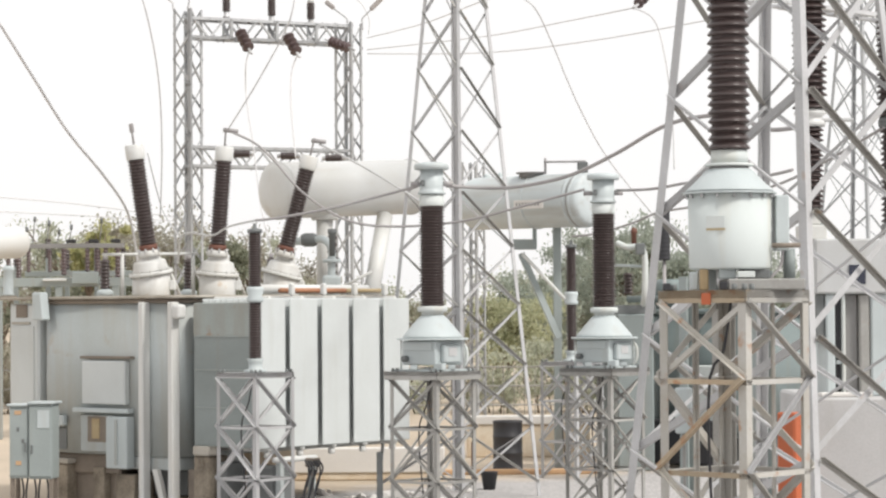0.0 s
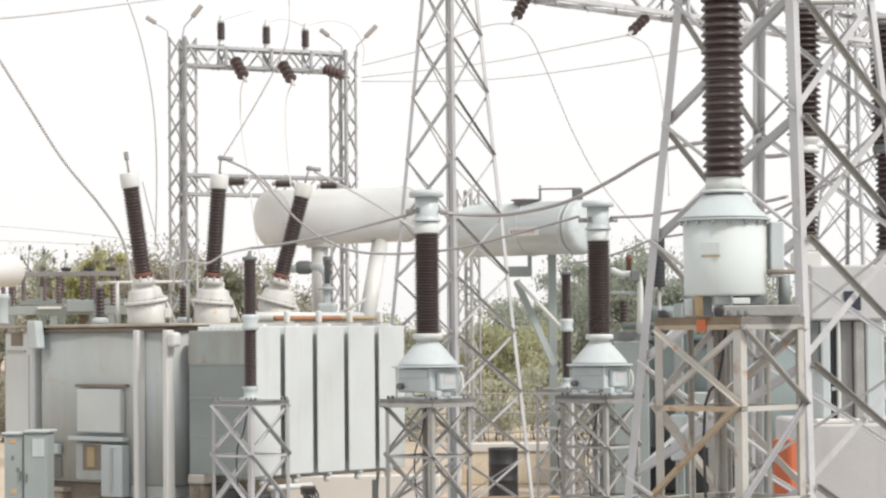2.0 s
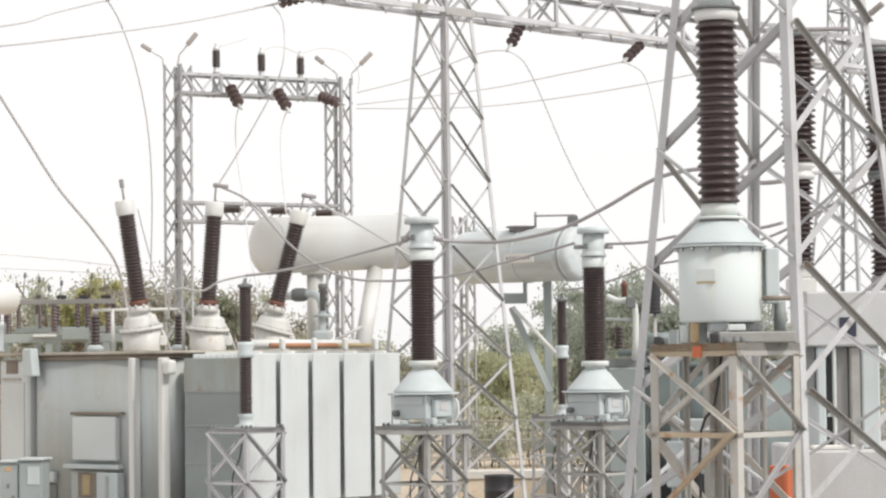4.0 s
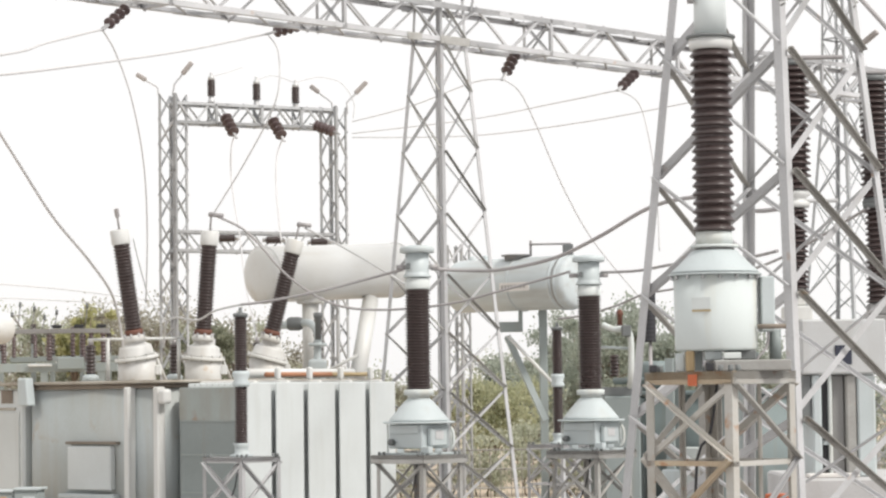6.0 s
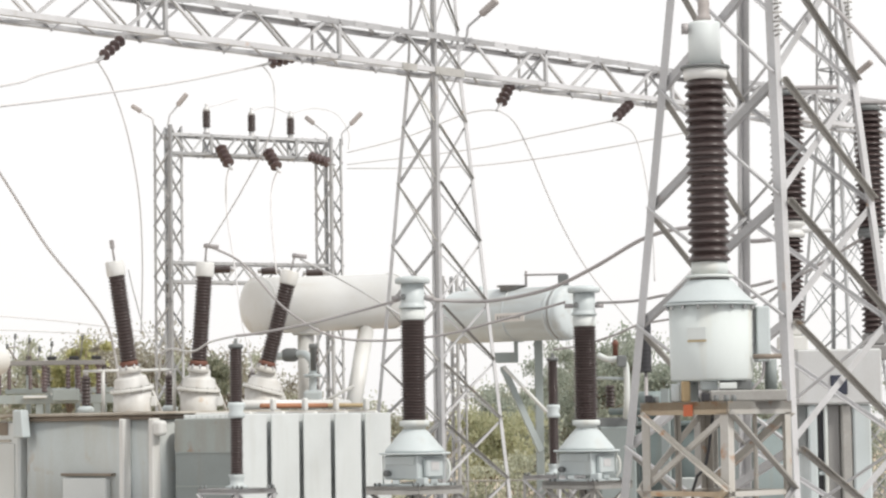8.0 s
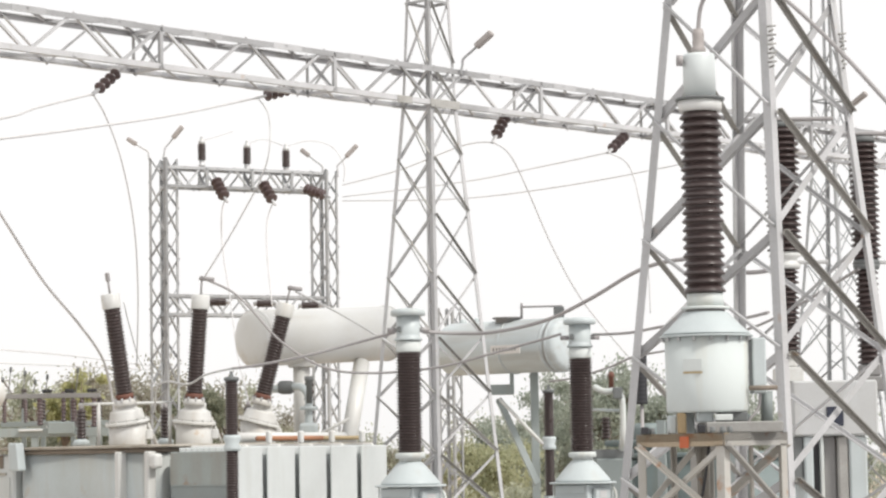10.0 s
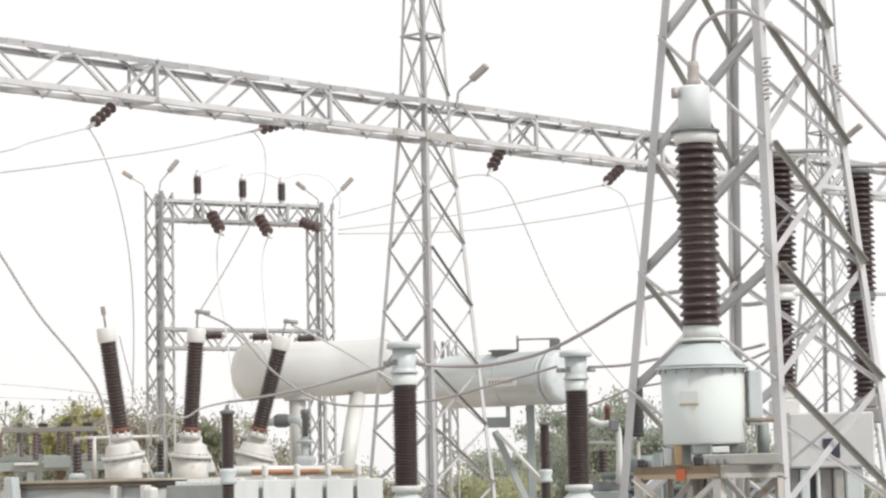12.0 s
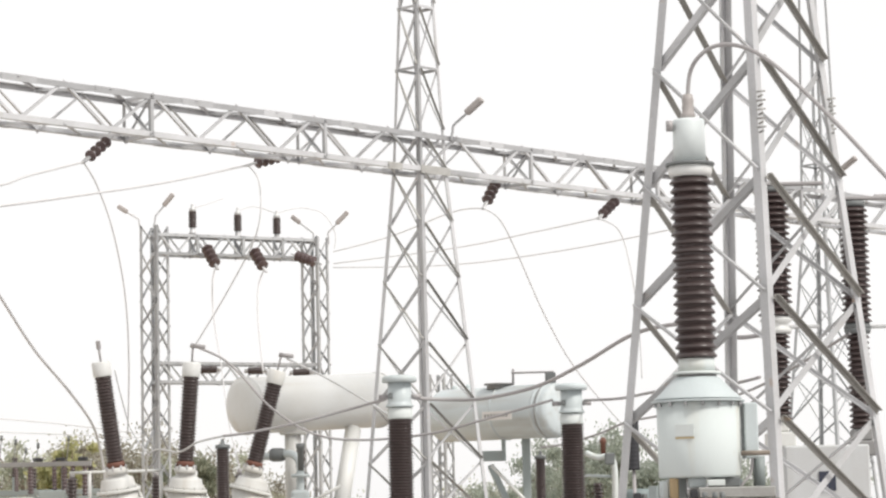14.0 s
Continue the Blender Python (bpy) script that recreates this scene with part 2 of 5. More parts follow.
# ---------------------------------------------------------------- building helpers
def part(name, bm, material, parent=None, label=""):
    me = bpy.data.meshes.new(name)
    bm.to_mesh(me)
    bm.free()
    me.materials.append(material)
    ob = new(name, me)
    ob.parent = parent
    if label:
        ob["label"] = label
    return ob


def thing(name, at, turn=0.0, label="", category="", group="", kind=""):
    ob = new(name)
    ob.empty_display_size = 0.2
    ob.matrix_world = pose(*at, 0, 0, turn)
    return tagged(ob, label, category, group, kind)


def solid(name, bm, material, at=(0, 0, 0), turn=0.0, label="", category="", group="", kind=""):
    ob = part(name, bm, material)
    ob.matrix_world = pose(*at, 0, 0, turn)
    return tagged(ob, label, category, group, kind)


def box(x0, x1, y0, y1, z0, z1, bevel=0.008, bm=None, segments=1):
    bm = bm or bmesh.new()
    vs = bmesh.ops.create_cube(bm, size=1)["verts"]
    for v in vs:
        v.co = Vector((x0 + (v.co.x + 0.5) * (x1 - x0), y0 + (v.co.y + 0.5) * (y1 - y0), z0 + (v.co.z + 0.5) * (z1 - z0)))
    if bevel:
        es = {e for v in vs for e in v.link_edges}
        bmesh.ops.bevel(bm, geom=list(es), offset=bevel, segments=segments, affect="EDGES", profile=0.5)
    return bm


def lathe(profile, seg=24, bm=None, m=None):
    """A turned body: (radius, height) pairs from the bottom up, closed where the radius is 0."""
    bm = bm or bmesh.new()
    m = m or Matrix()
    rings = []
    for r, z in profile:
        if r < 1e-6:
            rings.append([bm.verts.new(m @ Vector((0, 0, z)))])
        else:
            rings.append([bm.verts.new(m @ Vector((r * math.cos(2 * math.pi * k / seg), r * math.sin(2 * math.pi * k / seg), z))) for k in range(seg)])
    for a, b in zip(rings, rings[1:]):
        for k in range(seg):
            j = (k + 1) % seg
            if len(a) == 1 and len(b) > 1:
                bm.faces.new((a[0], b[j], b[k]))
            elif len(b) == 1 and len(a) > 1:
                bm.faces.new((a[k], a[j], b[0]))
            elif len(a) > 1:
                bm.faces.new((a[k], a[j], b[j], b[k]))
    for f in bm.faces:
        f.smooth = True
    sharp = [e for e in bm.edges if len(e.link_faces) == 2 and e.calc_face_angle() > 0.6]
    for e in sharp:
        e.smooth = False
    return bm


def aim(p, q):
    """A frame at p whose z axis points to q."""
    p, q = Vector(p), Vector(q)
    return Matrix.Translation(p) @ (q - p).to_track_quat("Z", "Y").to_matrix().to_4x4()


def rod(p, q, r, seg=10, bm=None):
    n = (Vector(q) - Vector(p)).length
    return lathe([(0, 0), (r, 0), (r, n), (0, n)], seg, bm, aim(p, q))


def angle(p, q, w, e1, e2, thick=None, bm=None):
    """A rolled steel angle from p to q: its heel on the line, one flange along e1, one along e2."""
    bm = bm or bmesh.new()
    p, q, t = Vector(p), Vector(q), thick or max(0.008, w * 0.12)
    axis = (q - p).normalized()
    e1, e2 = Vector(e1), Vector(e2)
    e1 = (e1 - axis * e1.dot(axis)).normalized()
    e2 = (e2 - axis * e2.dot(axis))
    e2 = (e2 - e1 * e2.dot(e1)).normalized()
    outline = ((0, 0), (w, 0), (w, t), (t, t), (t, w), (0, w))
    a = [bm.verts.new(p + e1 * i + e2 * j) for i, j in outline]
    b = [bm.verts.new(q + e1 * i + e2 * j) for i, j in outline]
    for k in range(6):
        j = (k + 1) % 6
        bm.faces.new((a[k], a[j], b[j], b[k]))
    bm.faces.new(a[::-1])
    bm.faces.new(b)
    bmesh.ops.recalc_face_normals(bm, faces=bm.faces)
    return bm


def sweep(points, r, seg=8, steps=8):
    """A round cable that glides through the points."""
    pts = [Vector(p) for p in points]
    line = []
    for k in range(len(pts) - 1):
        a, b = pts[k], pts[k + 1]
        z, c = pts[max(k - 1, 0)], pts[min(k + 2, len(pts) - 1)]
        for s in range(steps):
            t = s / steps
            line.append(0.5 * ((2 * a) + (b - z) * t + (2 * z - 5 * a + 4 * b - c) * t * t + (3 * a - z - 3 * b + c) * t ** 3))
    line.append(pts[-1])
    bm = bmesh.new()
    rings = []
    side = Vector((0.3, 0.9, 0.2))
    for k, p in enumerate(line):
        d = (line[min(k + 1, len(line) - 1)] - line[max(k - 1, 0)]).normalized()
        side = (side - d * side.dot(d)).normalized()
        up = d.cross(side)
        rings.append([bm.verts.new(p + r * (side * math.cos(2 * math.pi * i / seg) + up * math.sin(2 * math.pi * i / seg))) for i in range(seg)])
    for a, b in zip(rings, rings[1:]):
        for i in range(seg):
            j = (i + 1) % seg
            bm.faces.new((a[i], a[j], b[j], b[i])).smooth = True
    bm.faces.new(rings[0][::-1])
    bm.faces.new(rings[-1])
    return bm


def sheds(z0, z1, core, r, count, alternate=1.0, seg=28):
    """The profile of a porcelain body with drip sheds."""
    step = (z1 - z0) / count
    pr = [(0, z0), (core, z0)]
    for k in range(count):
        z = z0 + k * step
        rr = r if k % 2 == 0 else core + (r - core) * alternate
        pr += [(core, z + 0.22 * step), (rr * 0.985, z + 0.36 * step), (rr, z + 0.47 * step), (rr * 0.97, z + 0.58 * step), (core + 0.15 * (rr - core), z + 0.88 * step)]
    pr += [(core, z1), (0, z1)]
    return pr


def shedded_insulator(z0, z1, core, r, count, parent, alternate=1.0, seg=24, label=""):
    """A porcelain core under a thing, with each drip shed a piece of its own."""
    stem = part("insulator", lathe([(0, z0), (core, z0), (core, z1), (0, z1)], seg), BROWN, parent, label)
    step = (z1 - z0) / count
    meshes = []
    for rr in (r, core + (r - core) * alternate):
        bm = lathe([(core - 0.006, 0), (core + 0.4 * (rr - core), 0.06 * step), (rr * 0.985, 0.16 * step), (rr, 0.26 * step), (rr * 0.975, 0.36 * step), (core + 0.3 * (rr - core), 0.66 * step), (core - 0.006, 0.9 * step)], seg)
        me = bpy.data.meshes.new("shed")
        bm.to_mesh(me)
        bm.free()
        me.materials.append(BROWN)
        meshes.append(me)
    for k in range(count):
        ob = new("shed", meshes[k % 2])
        ob.parent = stem
        ob.matrix_local = Matrix.Translation((0, 0, z0 + (k + 0.05) * step))
    return stem


def cable(name, points, r, material, label, category="cable"):
    return solid(name, sweep(points, r), material, label=label, category=category)


GRID = -40.0   # the yard's rows are turned against the line of sight
LINE = -43.0   # the line of towers


# ---------------------------------------------------------------- ground and distance
bm = bmesh.new()
size, n = 2400.0, 24
grid = [[bm.verts.new((-size + 2 * size * i / n, -size + 2 * size * j / n, 0)) for j in range(n + 1)] for i in range(n + 1)]
for i in range(n):
    for j in range(n):
        bm.faces.new((grid[i][j], grid[i + 1][j], grid[i + 1][j + 1], grid[i][j + 1]))
solid("ground", bm, EARTH, label="grey gravel yard giving way to dry tan earth", category="ground", kind="structure")


# ---------------------------------------------------------------- lattice work
def lattice_tower(at, turn, side, nodes, top, label, leg=0.15, brace=0.075, bars=(), material=STEEL, foot=0.0, falling=None, even=False):
    t = thing("lattice_tower", at, turn, label, "steel tower", "lattice towers of the gantry line")
    corner = lambda i, j, z: Vector((i * side(z) / 2, j * side(z) / 2, z))
    marks = [foot] + [z for z in top]
    for i, j in ((-1, -1), (1, -1), (1, 1), (-1, 1)):
        for a, b in zip(marks, marks[1:]):
            part("leg", angle(corner(i, j, a), corner(i, j, b), leg * (0.72 if even and a > 9 else 1), (-i, 0, 0), (0, -j, 0)), material, t)
    loop = ((-1, -1), (1, -1), (1, 1), (-1, 1))
    for k in range(4):
        (i, j), (p, q) = loop[k], loop[(k + 1) % 4]
        out = Vector((i + p, j + q, 0)).normalized()
        for a, b in zip(nodes, nodes[1:]):
            for s, (c, d) in enumerate(((corner(i, j, a), corner(p, q, b)), (corner(p, q, a), corner(i, j, b)))):
                w = brace * (1.0, 1.0 if k == 1 else 0.7)[s] * (0.75 if a > 9.2 else 1.0) * (0.62 if k > 1 and (k, s) != (3, 0) else 1.0)
                if even:
                    w = brace * (0.9 if k < 2 else 0.5) * (0.8 if a > 9.2 else 1.0)
                run = (d - c).normalized()
                flat = (Vector((0, 0, 1)) - run * run.z).normalized()
                end = run * (0.06 if k == 1 else 0.02)
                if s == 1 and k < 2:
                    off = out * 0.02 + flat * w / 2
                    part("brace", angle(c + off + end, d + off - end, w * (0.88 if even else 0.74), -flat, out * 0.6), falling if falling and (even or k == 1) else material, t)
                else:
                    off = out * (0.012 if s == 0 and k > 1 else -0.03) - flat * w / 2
                    # One far-face brace set takes the darker steel to paint its backlit side.
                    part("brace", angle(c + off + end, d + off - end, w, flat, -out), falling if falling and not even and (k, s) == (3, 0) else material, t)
        for z in bars:
            part("cross_bar", angle(corner(i, j, z), corner(p, q, z), brace, (0, 0, -1), -out), material, t)
    return t


def lattice_beam(at, turn, length, h, pitch, label, chord=0.09, brace=0.05, material=STEEL, group="", frames=(), splices=0.0):
    """A square lattice girder along its own y axis, its lower middle at the origin."""
    t = thing("lattice_beam", at, turn, label, "steel beam", group)
    loop = ((-h / 2, 0), (h / 2, 0), (h / 2, h), (-h / 2, h))
    for k in range(4):
        x, z = loop[k]
        part("chord", angle((x, 0, z), (x, length, z), chord, (-math.copysign(1, x), 0, 0), (0, 0, 1 if z == 0 else -1)), material, t)
        x2, z2 = loop[(k + 1) % 4]
        out = Vector(((x + x2) / h, 0, (z + z2 - h) / h)).normalized()
        count = max(2, round(length / pitch))
        for s in range(count):
            a, b = ((x, z), (x2, z2)) if s % 2 else ((x2, z2), (x, z))
            y0, y1 = length * s / count, length * (s + 1) / count
            inn = (Vector((0, 0, h / 2)) - Vector(((x + x2) / 2, 0, (z + z2) / 2))).normalized() * 0.012
            part("brace", angle(Vector((a[0], y0, a[1])) + inn, Vector((b[0], y1, b[1])) + inn, brace, (0, 1, 0), inn), material, t)
    for y in frames:
        for k in range(4):
            (x, z), (x2, z2) = loop[k], loop[(k + 1) % 4]
            part("frame_bar", angle((x, y, z), (x2, y, z2), brace * 1.4, (0, 1, 0), (-x, 0, h / 2 - z)), material, t)
        part("frame_bar", angle((-h / 2, y + 0.012, 0), (h / 2, y + 0.012, h), brace * 1.1, (0, 1, 0), (1, 0, 0)), material, t)
        part("frame_bar", angle((h / 2, y - 0.012, 0), (-h / 2, y - 0.012, h), brace * 1.1, (0, -1, 0), (1, 0, 0)), material, t)
    if splices:
        for k in range(int(length / splices)):
            y = 0.6 + k * splices
            for x, z, up in ((h / 2 + 0.006, h + 0.006, -1), (-h / 2 - 0.006, -0.006, 1)):
                part("splice", angle((x, y, z), (x, min(y + 0.62, length), z), chord * 1.15, (-math.copysign(1, x), 0, 0), (0, 0, up)), material, t)
    return t


def tower_side(z):
    return 1.95 - 0.1465 * z if z < 9.1 else max(0.617 - 0.085 * (z - 9.1), 0.2)


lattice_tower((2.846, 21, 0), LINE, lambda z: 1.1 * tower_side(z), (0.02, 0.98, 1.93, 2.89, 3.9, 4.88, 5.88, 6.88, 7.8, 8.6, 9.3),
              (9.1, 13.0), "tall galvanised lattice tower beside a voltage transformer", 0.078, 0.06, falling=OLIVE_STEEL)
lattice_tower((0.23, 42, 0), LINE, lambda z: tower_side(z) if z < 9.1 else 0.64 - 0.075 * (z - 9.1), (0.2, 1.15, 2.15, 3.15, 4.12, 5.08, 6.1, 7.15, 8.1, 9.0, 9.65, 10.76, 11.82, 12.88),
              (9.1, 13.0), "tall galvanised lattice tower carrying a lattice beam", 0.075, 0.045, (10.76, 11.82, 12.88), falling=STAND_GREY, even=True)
lattice_tower((8.903, 53.6, 0), LINE, lambda z: tower_side(z) if z < 9.1 else 0.617 - 0.035 * (z - 9.1), (0.2, 1.15, 2.15, 3.15, 4.12, 5.08, 6.1, 7.15, 8.1, 9.0, 9.65, 10.6, 11.7),
              (9.1, 15.2), "tall galvanised lattice tower at the far end of the beam", 0.07, 0.036, (10.6,), STEEL_FAR, even=True)

MID = (0.272, 42, 0)
U = Vector((math.sin(radians(43)), math.cos(radians(43)), 0))
BEAM_Z = 8.914
start = Vector(MID) - U * 14.78
beam = lattice_beam((start.x, start.y, BEAM_Z), LINE, 29.75, 0.65, 0.85, "long galvanised lattice beam between the towers", 0.085, 0.042,
                    frames=(4.7, 8.47, 12.14, 17.25, 20.88, 25.6), splices=1.7)
beam.matrix_world = pose(start.x, start.y, BEAM_Z, 0.15, 0, LINE)   # it rises slightly towards its far end
for y in (14.3, 15.3):
    for z in (0.05, 0.6):
        part("gusset", box(-0.341, -0.329, y - 0.13, y + 0.13, z - 0.055, z + 0.055, 0.003), STAND_GREY, beam, "darker gusset plate")
for y0, y1, z0, z1 in ((13.6, 13.95, -0.035, 0.085), (14.4, 15.12, -0.04, 0.1)):
    part("joint_plate", box(0.328, 0.339, y0, y1, z0, z1, 0.003), STAND_GREY, beam, "dull joint plate over the tower")
part("splice", angle((0.333, 15.14, -0.008), (0.333, 15.85, -0.008), 0.08, (-1, 0, 0), (0, 0, 1)), STEEL, beam)


# ---------------------------------------------------------------- insulators and apparatus
def cap_and_pin(at, to, discs, r, label, group=""):
    """A string of disc insulators from its hook to its clamp."""
    n = (Vector(to) - Vector(at)).length
    t = thing("insulator_string", at, 0, label, "insulator", group)
    t.matrix_world = aim(at, to)
    part("hook", lathe([(0, -0.12), (0.02, -0.12), (0.02, 0.04), (0, 0.04)], 8), STEEL, t)
    step = n / discs
    for k in range(discs):
        z = k * step
        part("cap", lathe([(0, z), (r * 0.26, z), (r * 0.36, z + step * 0.1), (r * 0.36, z + step * 0.44), (0, z + step * 0.44)], 12), STEEL, t)
        part("disc", lathe([(0, z + step * 0.4), (r * 0.42, z + step * 0.42), (r * 0.85, z + step * 0.52), (r, z + step * 0.66), (r * 0.96, z + step * 0.74), (r * 0.5, z + step * 0.7), (r * 0.2, z + step), (0, z + step)], 20), DISC_BROWN, t)
    part("clamp", box(-0.035, 0.035, -0.02, 0.02, n, n + 0.2, 0.008), STEEL, t, "grey metal tension clamp")
    return t


def equipment_stand(at, turn, side, levels, label, material=STAND, leg=0.065, brace=0.038, top=0.12, wide=0.0, zigzag=False):
    """A braced four-legged stand with a channel frame on top; levels from the ground up."""
    t = thing("equipment_stand", at, turn, label, "steel stand", "apparatus stands")
    h, s = levels[-1] - top, side / 2
    loop = ((-s, -s), (s, -s), (s, s), (-s, s))
    for x, y in loop:
        part("leg", angle((x, y, 0), (x, y, h), leg, (-x, 0, 0), (0, -y, 0)), material, t)
    for k in range(4):
        (x, y), (p, q) = loop[k], loop[(k + 1) % 4]
        out = Vector((x + p, y + q, 0)).normalized()
        zs = list(levels[:-1]) + [h]
        for n, (a, b) in enumerate(zip(zs, zs[1:])):
            for f, (c, d) in enumerate((((x, y, a), (p, q, b)), ((p, q, a), (x, y, b)))):
                front = f == (n + 1) % 2 if zigzag else f
                off = out * (0.008 if front else -0.02)
                if zigzag and not front and (k, n) != (0, len(zs) - 2):
                    continue
                w = brace * (0.8 if k == 1 and n % 2 else 0.9 if k == 0 and n % 2 == 0 else 1.25) if zigzag else brace
                metal = material
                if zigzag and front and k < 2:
                    # The olive of the right-face braces is partly their own, partly painted shade.
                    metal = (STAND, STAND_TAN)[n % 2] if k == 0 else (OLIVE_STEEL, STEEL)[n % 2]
                part("brace", angle(Vector(c) + off, Vector(d) + off, w, (0, 0, 1), out if front else -out), metal, t)
            if n:
                part("cross_bar", angle((x, y, a), (p, q, a), brace * 0.9, (0, 0, -1), -out), STAND_TAN if zigzag and k == 0 else material, t)
        w = s + wide
        a, b = (math.copysign(w, x), math.copysign(w, y)), (math.copysign(w, p), math.copysign(w, q))
        bm = angle((*a, h), (*b, h), top, (0, 0, 1), -out, 0.012)
        angle((*a, h + top), (*b, h + top), 0.06, (0, 0, -1), -out, 0.012, bm)
        part("top_channel", bm, STAND_TAN if zigzag and k == 0 else material, t)
        if zigzag and k > 1:
            f = 0.36 if k == 2 else 0.5
            c = Vector((x, y, 0)).lerp(Vector((p, q, 0)), f) - out * 0.03
            part("inner_post", angle(c, c + Vector((0, 0, h)), 0.036, Vector((p - x, q - y, 0)).normalized(), -out), material, t)
    for x, y in loop:
        for dx, dy in ((0.0, 0.0), (0.09, 0.0), (0.0, 0.09)):
            q = Vector((x - math.copysign(dx + 0.03, x), y - math.copysign(dy + 0.03, y), h + top))
            part("bolt", lathe([(0, -0.02), (0.022, -0.02), (0.022, 0.045), (0, 0.045)], 6, None, Matrix.Translation(q)), GREY_DARK, t)
    part("earth_lead", sweep([(0.05, -0.1, h + 0.04), (0.02, -0.16, h - 0.35), (-0.1, -0.2, h - 0.8), (-0.05, -0.1, 0.0)], 0.012, 6, 4), BLACK, t, "thin black hanging lead")
    for y in (-0.22, 0.22):
        part("bearer", box(-s - wide + 0.014, s + wide - 0.014, y - 0.04, y + 0.04, h + 0.03, h + top - 0.003, 0.006), material, t)
    return t


def current_transformer(at, turn, label):
    t = thing("current_transformer", at, turn, label, "current transformer", "current transformers")
    for x in (-0.27, 0.27):
        for y in (-0.27, 0.27):
            part("foot", box(x - 0.05, x + 0.05, y - 0.05, y + 0.05, 0.0285, 0.09, 0.006), PAINT, t)
    skew = pose(0, 0, 0, 0, 0, GRID)

    def skewed(name, bm, material, label=""):
        bm.transform(skew)
        part(name, bm, material, t, label)

    skewed("tank", box(-0.31, 0.31, -0.31, 0.31, 0.09, 0.435, 0.02, segments=2), PAINT)
    skewed("hatch", box(-0.28, 0.26, -0.33, -0.312, 0.3, 0.42, 0.006), PAINT)
    skewed("terminal_box", box(0.312, 0.4, -0.2, 0.16, 0.12, 0.38, 0.02), PAINT)
    skewed("drain_pipe", sweep([(0.42, 0.2, 0.38), (0.45, 0.22, 0.3), (0.45, 0.22, 0.15), (0.4, 0.2, 0.06)], 0.022), WHITE, "white bent drain pipe")
    skewed("drain_valve", lathe([(0, 0), (0.045, 0), (0.045, 0.08), (0, 0.08)], 12, None, Matrix.Translation((-0.22, -0.312, 0.18)) @ pose(0, 0, 0, 90)), GREY_DARK)
    skewed("lug", box(0.3, 0.46, -0.34, -0.24, 0.02, 0.12, 0.01), PAINT)
    skewed("base_plate", box(-0.4, 0.4, -0.4, 0.4, 0.0, 0.028, 0.004), PAINT)
    skewed("nameplate", box(0.402, 0.408, -0.12, 0.06, 0.22, 0.34, 0.002), ALU)
    part("rim", lathe([(0, 0.445), (0.51, 0.445), (0.515, 0.455), (0.51, 0.47), (0, 0.475)], 36), PAINT, t)
    for s in (-1, 1):
        part("tie_rod", rod((s * 0.45, -0.02, 0.02), (s * 0.45, -0.02, 0.446), 0.012, 8), WHITE, t, "thin white tie rod")
    part("cone", lathe([(0, 0.477), (0.43, 0.477), (0.425, 0.5), (0.4, 0.53), (0.3, 0.65), (0.21, 0.755), (0.178, 0.78), (0.165, 0.8), (0, 0.8)], 32), PAINT, t)
    part("collar", lathe([(0, 0.802), (0.158, 0.802), (0.158, 0.842), (0.21, 0.847), (0.215, 0.91), (0.2, 0.925), (0.165, 0.93), (0, 0.93)], 28), WHITE, t)
    part("insulator", lathe(sheds(0.93, 2.36, 0.155, 0.19, 34, 0.85)), BROWN, t)
    part("flange", lathe([(0, 2.36), (0.175, 2.36), (0.18, 2.38), (0.175, 2.52), (0, 2.528)], 28), WHITE, t)
    part("head", lathe([(0, 2.53), (0.2, 2.53), (0.205, 2.55), (0.175, 2.58), (0.168, 2.62), (0.168, 2.88), (0, 2.88)], 28), PAINT, t)
    part("cap", lathe([(0, 2.882), (0.23, 2.882), (0.248, 2.888), (0.25, 2.945), (0.235, 2.968), (0.14, 2.99), (0, 2.995)], 28), PAINT, t)
    for s in (-1, 1):
        part("terminal", rod((s * 0.15, 0, 2.68), (s * 0.3, 0, 2.68), 0.035, 12), ALU_DARK, t, "dulled metal primary terminal")
    part("boss", box(-0.16, -0.1, -0.16, -0.1, 2.65, 2.73, 0.01), GREY_DARK, t, "small dark terminal boss")
    return t


CT1, CT2 = (-0.161, 36, 2.234), (2.465, 38.6, 2.205)
equipment_stand((CT1[0], CT1[1], 0), GRID, 0.87, (0.0, 0.68, 1.43, CT1[2]), "braced steel stand under a current transformer", STAND_GREY, wide=0.06)
equipment_stand((CT2[0], CT2[1], 0), GRID, 0.87, (0.0, 0.68, 1.43, CT2[2]), "braced steel stand under a current transformer", STAND_GREY, wide=0.06)
current_transformer(CT1, 0, "pale grey current transformer with brown porcelain on its stand")
current_transformer(CT2, 0, "pale grey current transformer with brown porcelain on its stand")


